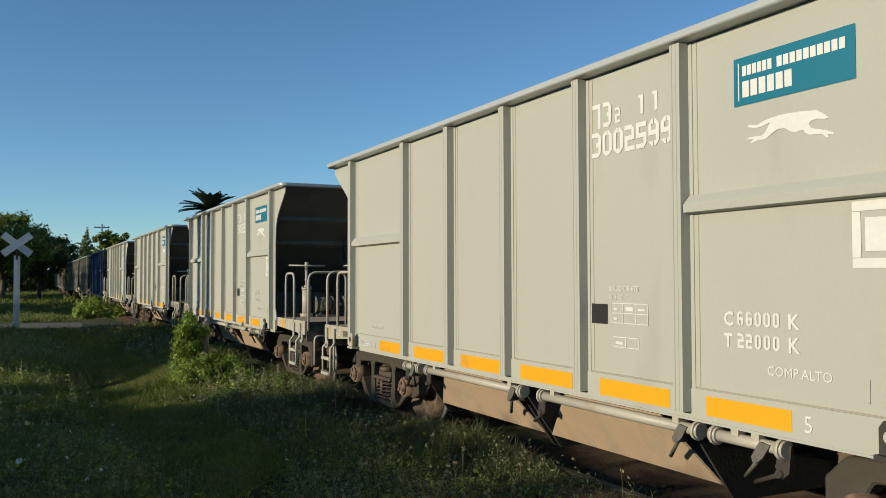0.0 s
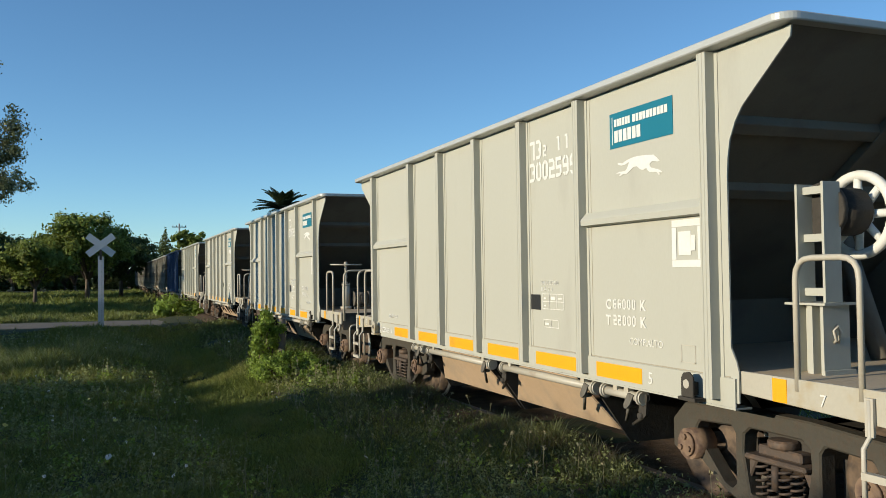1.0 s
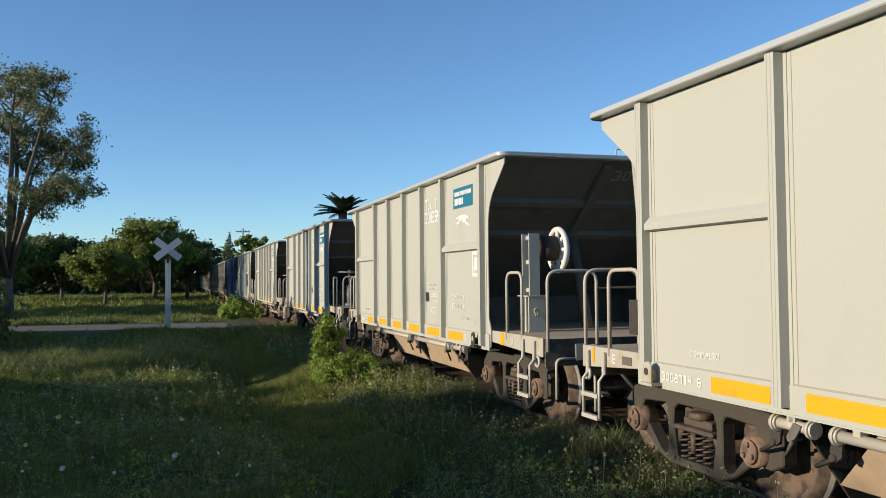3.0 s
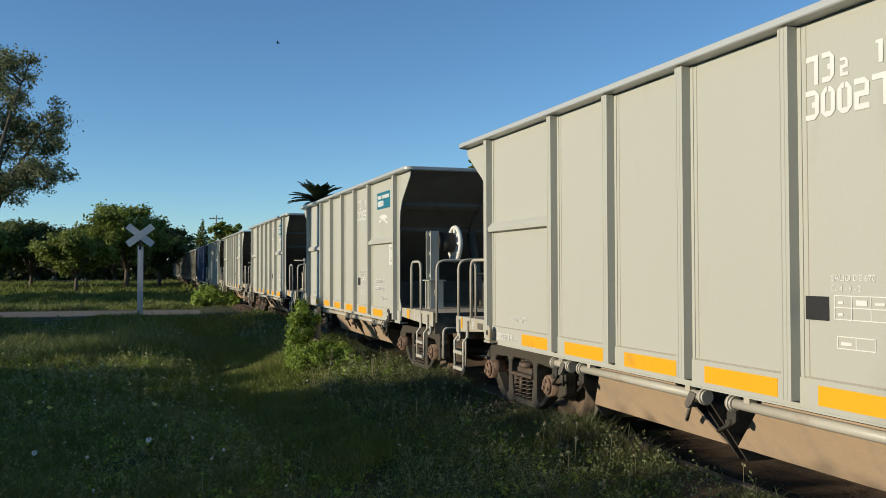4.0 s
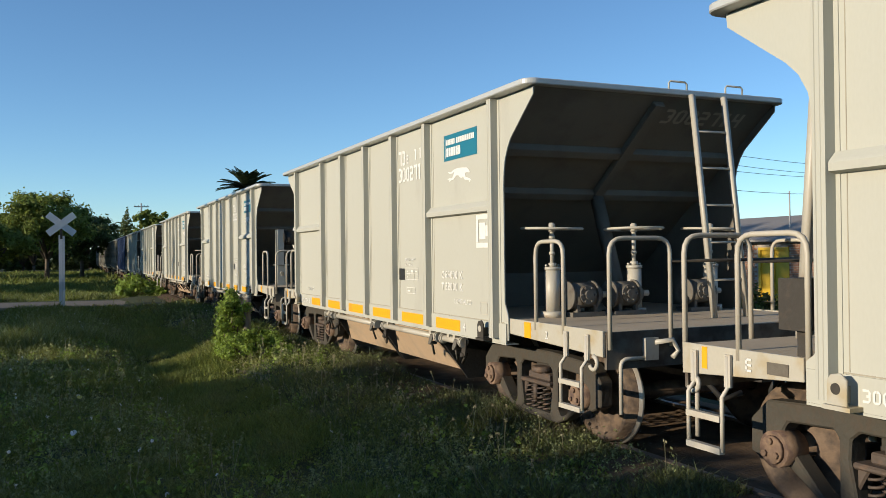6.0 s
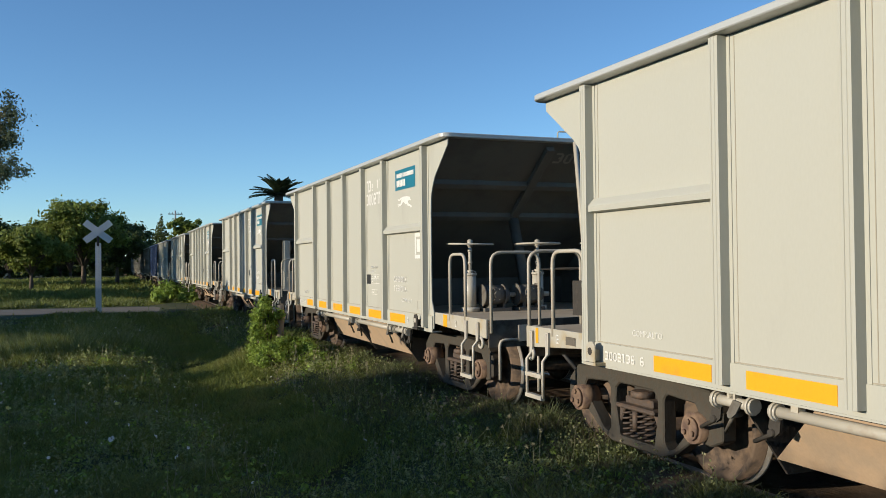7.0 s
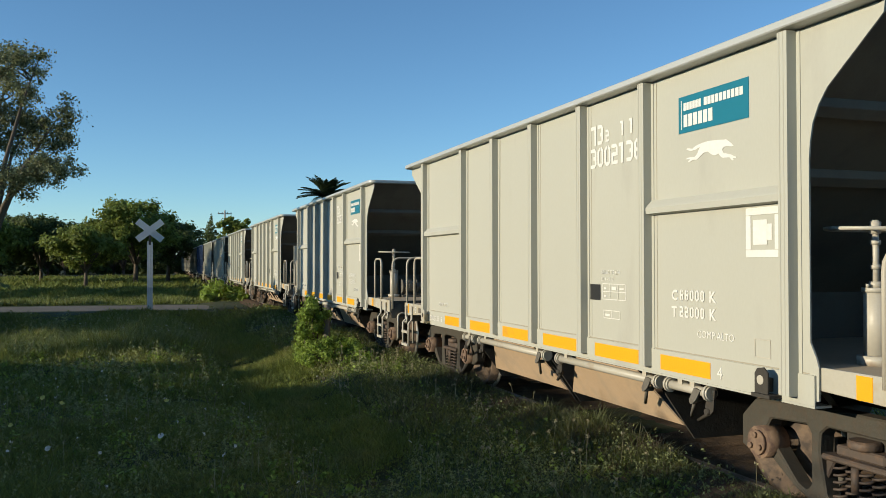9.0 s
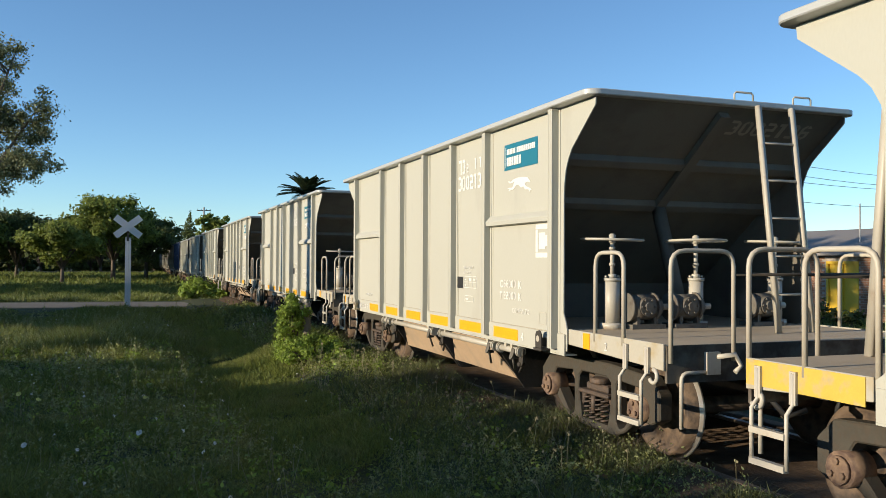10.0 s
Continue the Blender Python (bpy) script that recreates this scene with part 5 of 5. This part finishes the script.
tagged(quads("leafy_weeds", np.concatenate([weed_clumps(2100, -4, 2.6, 5.5, 13, 0.17, 0.015, 93), weed_clumps(2700, -7, 3.4, 13, 24, 0.22, 0.026, 94),
                                            weed_clumps(1200, -8, 4.3, 24, 35, 0.22, 0.035, 95), weed_clumps(2200, 2.5, 4.35, 5, 24, 0.14, 0.013, 96)]), M["weed"]),
       "grey-green leafy weeds in drifts over the grass", "weeds", kind="stuff")
r = np.random.default_rng(91)
wx, wy = r.uniform(-5, 4.2, 900), r.uniform(5.5, 24, 900)
ok = seen(wx, wy, r)
rosettes = np.stack([wx[ok], wy[ok], [hollow(a, b) + 0.06 for a, b in zip(wx[ok], wy[ok])]], 1)
tagged(quads("broadleaf_weeds", leaves(rosettes, r.uniform(0.05, 0.13, len(rosettes)), 15000, 0.026, 0.5, r), M["vine"]),
       "low broadleaf weeds in the grass", "weeds", kind="stuff")
verge = np.concatenate([cover(9000, 3.75, 4.43, 4.5, 22, 0.17, 0.005, True, 10, seen), cover(30000, 4.1, 4.43, 4.5, 30, 0.075, 0.006, False, 9, seen), cover(60000, 2.7, 4.38, 4.5, 36, 0.12, 0.006, True, 8, seen)])
tagged(quads("verge_grass", verge, M["verge"]), "drab half-dry grass along the track", "grass", kind="stuff")
# paler weed colour puts extra sunlight on the roadside strip and the bank
tagged(quads("sunlit_weeds", np.concatenate([cover(34000, -24, 3.9, 41.6, 48, 0.24, 0.03, False, 17, lambda x, y, r: x > -0.32 * y),
                                             cover(7000, -4.0, 1.4, 19, 26, 0.30, 0.009, False, 18, seen)]), M["weed"]),
       "pale weeds added to brighten the sunlit strips of grass", "weeds", kind="stuff")
tagged(quads("grass", blades, M["grass"]), "uneven green meadow grass", "grass", kind="stuff")
tagged(quads("grass", np.concatenate([cover(110000, -24, 3.9, 41, 64, 0.26, 0.04, False, 6, lambda x, y, r: (x > -0.32 * y)),
                                      cover(60000, -34, 3.9, 64, 120, 0.28, 0.09, False, 16, lambda x, y, r: (x > -0.32 * y)),
                                      cover(26000, 6.8, 24, 0, 34, 0.20, 0.016, False, 7)]), M["grass"]),
       "grass beyond the road and the track", "grass", kind="stuff")


def stalks(n, x0, x1, y0, y1, h0, h1, seed):
    """Thin dry stems, and the places of their heads."""
    r = np.random.default_rng(seed)
    x, y = r.uniform(x0, x1, n), r.uniform(y0, y1, n)
    ok = seen(x, y, r)
    x, y = x[ok], y[ok]
    base = np.stack([x, y, [hollow(a, b) for a, b in zip(x, y)]], 1)
    h = r.uniform(h0, h1, len(x))
    tip = base + np.stack([r.normal(0, 0.07, len(x)), r.normal(0, 0.07, len(x)), h], 1)
    side = np.stack([np.full(len(x), 0.0014), np.full(len(x), -0.0007), np.zeros(len(x))], 1) * (1 + np.hypot(x, y) / 12)[:, None]
    return np.stack([base - side, base + side, tip + side * 0.6, tip - side * 0.6], 1), tip


def heads(tips, size, seed, per=5):
    r = np.random.default_rng(seed)
    return leaves(tips, np.full(len(tips), size), len(tips) * per, size * 0.75, rnd=r)


s1, t1 = stalks(380, -4.5, 3.0, 6, 15, 0.12, 0.34, 21)
s2, t2 = stalks(260, -8, 4.1, 15, 30, 0.15, 0.34, 22)
s3, t3 = stalks(330, 2.2, 4.3, 5, 26, 0.12, 0.34, 23)
tagged(quads("weed_stems", np.concatenate([s1, s2, s3]), M["dry"]), "thin dry weed stems over the grass", "weeds", kind="stuff")
tagged(quads("weed_heads", np.concatenate([heads(t1[::2], 0.014, 24), heads(t2[::2], 0.018, 25), heads(t3, 0.018, 26, 9)]), M["dry"]),
       "pale seed heads of the weeds", "weeds", kind="stuff")
tagged(quads("white_wildflowers", np.concatenate([heads(t1[1::6], 0.017, 27, 7), heads(t2[1::4], 0.02, 28, 6)]), M["petal_w"]),
       "small white wildflowers over the grass", "flowers", kind="stuff")


def flower(x, y, h, r, petal, label):
    """One wildflower on its stem: petals round a cup."""
    root = new("wildflower")
    root.location = (x, y, hollow(x, y))
    bm = bmesh.new()
    tube(bm, [(0, 0, -0.02), (0.01, 0.01, h * 0.5), (0, 0, h)], 0.004, 5)
    part("stem", bm, M["grass"], root)
    bm = bmesh.new()
    for k in range(6):
        a = 2 * math.pi * (k + random.uniform(-0.25, 0.25)) / 6
        for s in (0.0,):
            c, d = Vector((math.cos(a), math.sin(a), 0)), Vector((-math.sin(a), math.cos(a), 0))
            bm.faces.new([bm.verts.new(v) for v in (c * 0.05 * r, c * 0.7 * r + d * 0.5 * r + Vector((0, 0, 0.3 * r)), c * r * random.uniform(0.75, 1.0) + Vector((0, 0, random.uniform(0.2, 0.7) * r)),
                                                                          c * 0.7 * r - d * 0.5 * r + Vector((0, 0, 0.4 * r)))])
    rod(bm, (0, 0, -0.2 * r), (0, 0, 0.1 * r), 0.25 * r, 8)
    part("flower_head", bm, petal, root).matrix_basis = pose(0, 0, h, random.uniform(20, 60), random.uniform(-25, 25), 0)
    tagged(root, label, "flower", "wildflowers")


for x, y, h, r in ((0.08, 9.6, 0.22, 0.038), (-1.0, 9.4, 0.2, 0.032), (-0.5, 9.1, 0.2, 0.022), (0.8, 9.0, 0.2, 0.02), (-1.35, 9.3, 0.2, 0.02)):
    flower(x, y, h, r, M["petal_w"], "single white wildflower standing in the grass")
for x, y, h, r in ((-1.3, 11.6, 0.34, 0.036), (-1.05, 11.3, 0.30, 0.036), (0.16, 11.2, 0.30, 0.034), (-1.45, 10.2, 0.26, 0.03)):
    flower(x, y, h, r, M["petal_y"], "single pale yellow wildflower standing in the grass")

# ---- crossing sign, poles, house, bird ----
sign = new("crossing_sign")
sign.location = (-0.13, 34.6, hollow(-0.13, 34.6))
bm = bmesh.new()
box(bm, -0.115, -0.06, -0.2, 0.0, 0.06, 2.75)
part("post", bm, M["sign_post"], sign, "grey painted sign post", bevel=0.01)
bm = bmesh.new()
box(bm, 0.004, -0.08, -0.2, 0.095, 0.04, 2.72)
part("post_flange", bm, M["sign_white"], sign, "white painted post flange", bevel=0.008)
for a in (38, -38):
    bm = bmesh.new()
    box(bm, -0.58, -0.012, -0.125, 0.58, 0.012, 0.125)
    arm = part("arm", bm, M["sign_white"], sign, "weathered white sign arm", bevel=0.006)
    arm.matrix_basis = pose(-0.02, -0.11 if a > 0 else -0.14, 3.15, 0, a, 0)
bm = bmesh.new()
box(bm, -0.06, -0.105, 2.6, 0.02, -0.085, 3.2)
part("bracket", bm, M["iron"], sign)
tagged(sign, "weathered white crossbuck sign by the crossing", "railway sign")


def utility_pole(x, y, h, label, arms=True, thick=0.15):
    root = new("utility_pole")
    root.location = (x, y, -0.3)
    bm = bmesh.new()
    tube(bm, [(0, 0, 0), (0, 0, h + 0.3)], 0.1, 10, radii=[thick, 0.6 * thick])
    part("pole", bm, M["concrete"], root)
    if arms:
        for k, z in enumerate((h - 0.35, h - 1.5)):
            bm = bmesh.new()
            box(bm, -0.8, -0.05, z + 0.2, 0.8, 0.05, z + 0.3)
            for p in (-0.7, -0.3, 0.3, 0.7):
                rod(bm, (p, 0, z + 0.3), (p, 0, z + 0.45), 0.035, 6)
            part("crossarm", bm, M["post_wood"], root)
    tagged(root, label, "utility pole", "utility poles")


utility_pole(7.9, 103, 8.0, "tall thin utility pole behind the far wagons")
utility_pole(24.2, 23.2, 3.9, "slim pale pole beside the brick house", False, 0.045)


def wire(p, q, sag, label):
    bm = bmesh.new()
    p, q = Vector(p), Vector(q)
    tube(bm, [p.lerp(q, t) - Vector((0, 0, sag * 4 * t * (1 - t))) for t in [i / 12 for i in range(13)]], 0.008, 5)
    tagged(part("overhead_wire", bm, M["hose"], None), label, "wire", "overhead wires")


utility_pole(13.5, 17.5, 4.6, "utility pole behind the passing wagons", False, 0.09)
utility_pole(44.0, 33.0, 6.6, "utility pole behind the brick house", False, 0.07)
for dz, sag in ((0.0, 0.35), (-0.25, 0.45), (-0.5, 0.35), (-1.0, 0.5)):
    wire((13.5, 17.5, 4.55 + dz), (44.0, 33.0, 6.5 + dz), sag, "thin dark overhead wire between two poles")

house = new("brick_house")
house.location = (23.2, 23.0, -0.25)
bm = bmesh.new()
box(bm, 0, -7.5, 0, 0.2, -0.7, 2.35), box(bm, 0, 0.7, 0, 0.2, 9.0, 2.35), box(bm, 0, -0.7, 2.1, 0.2, 0.7, 2.35)
box(bm, 0.2, -7.5, 0, 6.0, -7.3, 2.35), box(bm, 0.2, 8.8, 0, 6.0, 9.0, 2.35), box(bm, 5.8, -7.3, 0, 6.0, 8.8, 2.35)
wall = part("wall", bm, M["mortar"], house)
bm = bmesh.new()
prism(bm, [(-0.45, 2.30), (3.0, 3.25), (6.45, 2.30), (6.45, 2.38), (3.0, 3.35), (-0.45, 2.38)], -7.9, 9.4, "y")
part("roof", bm, M["roof"], house, "grey corrugated roof")
bm = bmesh.new()
box(bm, 0.05, -0.62, 0, 0.10, 0.62, 2.0)
part("door", bm, M["win_yellow"], house, "yellow painted double door", bevel=0.01)
bm = bmesh.new()
box(bm, -0.03, -0.72, 0, 0.06, -0.62, 2.1), box(bm, -0.03, 0.62, 0, 0.06, 0.72, 2.1), box(bm, -0.03, -0.62, 2.0, 0.06, 0.62, 2.1), box(bm, -0.02, -0.03, 0, 0.06, 0.03, 2.0)
part("door_frame", bm, M["win_yellow"], house)
for yw in (-2.6, 3.0):
    bm = bmesh.new()
    box(bm, -0.03, yw - 0.6, 0.75, 0.03, yw + 0.6, 0.83), box(bm, -0.03, yw - 0.6, 1.9, 0.03, yw + 0.6, 1.98)
    for k in (-0.6, -0.04, 0.52):
        box(bm, -0.03, yw + k, 0.83, 0.03, yw + k + 0.08, 1.9)
    win = part("window", bm, M["win_yellow"], house, "yellow framed window")
    bm = bmesh.new()
    box(bm, -0.012, yw - 0.52, 0.83, -0.004, yw + 0.52, 1.9)
    part("pane", bm, M["glass"], win)
tagged(house, "low red brick house with yellow door and grey roof", "house")
brick_me = None
for row in range(27):
    for col in range(11):
        y = -0.78 - 0.25 * (col + 0.5) + (0.125 if row % 2 else 0) if col < 6 else 0.80 + 0.25 * (col - 6 + 0.5) + (0.125 if row % 2 else 0)
        if brick_me is None:
            bm = bmesh.new()
            box(bm, -0.012, -0.117, 0, 0.002, 0.117, 0.068)
            ob = part("brick", bm, M["brick"], wall)
            brick_me = ob.data
        else:
            ob = new("brick", brick_me)
            ob.parent = wall
        ob.location = (random.uniform(-0.003, 0.002), y, 0.02 + 0.083 * row)
shrub("garden_hedge", 21.6, 24.5, 0.5, 4.0, 0.75, M["leaf_dark"], "low dark clipped hedge before the brick house", 2600, 0.09, 71, "hedge")

bird = new("bird")
bm = bmesh.new()
tube(bm, [(0, 0.16, 0.02), (0, 0.08, 0.01), (0, 0, 0), (0, -0.12, 0), (0, -0.24, 0.0)], 0.03, 7, radii=[0.008, 0.028, 0.04, 0.03, 0.006])
part("body", bm, M["feather"], bird)
for s in (-1, 1):
    bm = bmesh.new()
    prism(bm, [(s * 0.02, 0.06), (s * 0.16, 0.09), (s * 0.30, 0.0), (s * 0.16, -0.02), (s * 0.02, -0.06)], -0.006, 0.006, "z")
    wing = part("wing", bm, M["feather"], bird)
    wing.matrix_basis = pose(0, 0, 0.015, 0, -s * 18, 0)
for ob in bird.children:
    ob.data.transform(Matrix.Scale(0.68, 4))
tagged(bird, "small dark bird gliding across the sky", "bird")


def motions():
    """The train rolls away along the straight track, and its wheels turn."""
    for k, w in WAGONS:
        walk(w, [(t, pose(TRACK, CENTRE - PITCH * k + d, 0)) for t, d in ROLLED])
        if k < -4:
            continue
        for o in w.children_recursive:
            if o.name.startswith("wheelset"):
                y = o.location.y
                rows = []
                for i in range(51):
                    t = 0.2 * i
                    d = float(np.interp(t, [r[0] for r in ROLLED], [r[1] for r in ROLLED]))
                    rows.append((t, pose(0, y, AXLE) @ Matrix.Rotation(-d / WHEEL, 4, "X")))
                walk(o, rows)

    flight = [(0.0, 36.6, 38.3, 27.7), (2.0, 21.6, 40.0, 20.5), (3.5, 10.4, 41.8, 15.1), (4.5, 2.4, 44.0, 11.2), (5.1, -1.65, 44.4, 9.3), (7.0, -16.0, 46.0, 7.0), (10.0, -38.0, 48.0, 7.0)]
    walk(bird, [(t, pose(x, y, z, -8, 0, 82)) for t, x, y, z in flight])


motions()
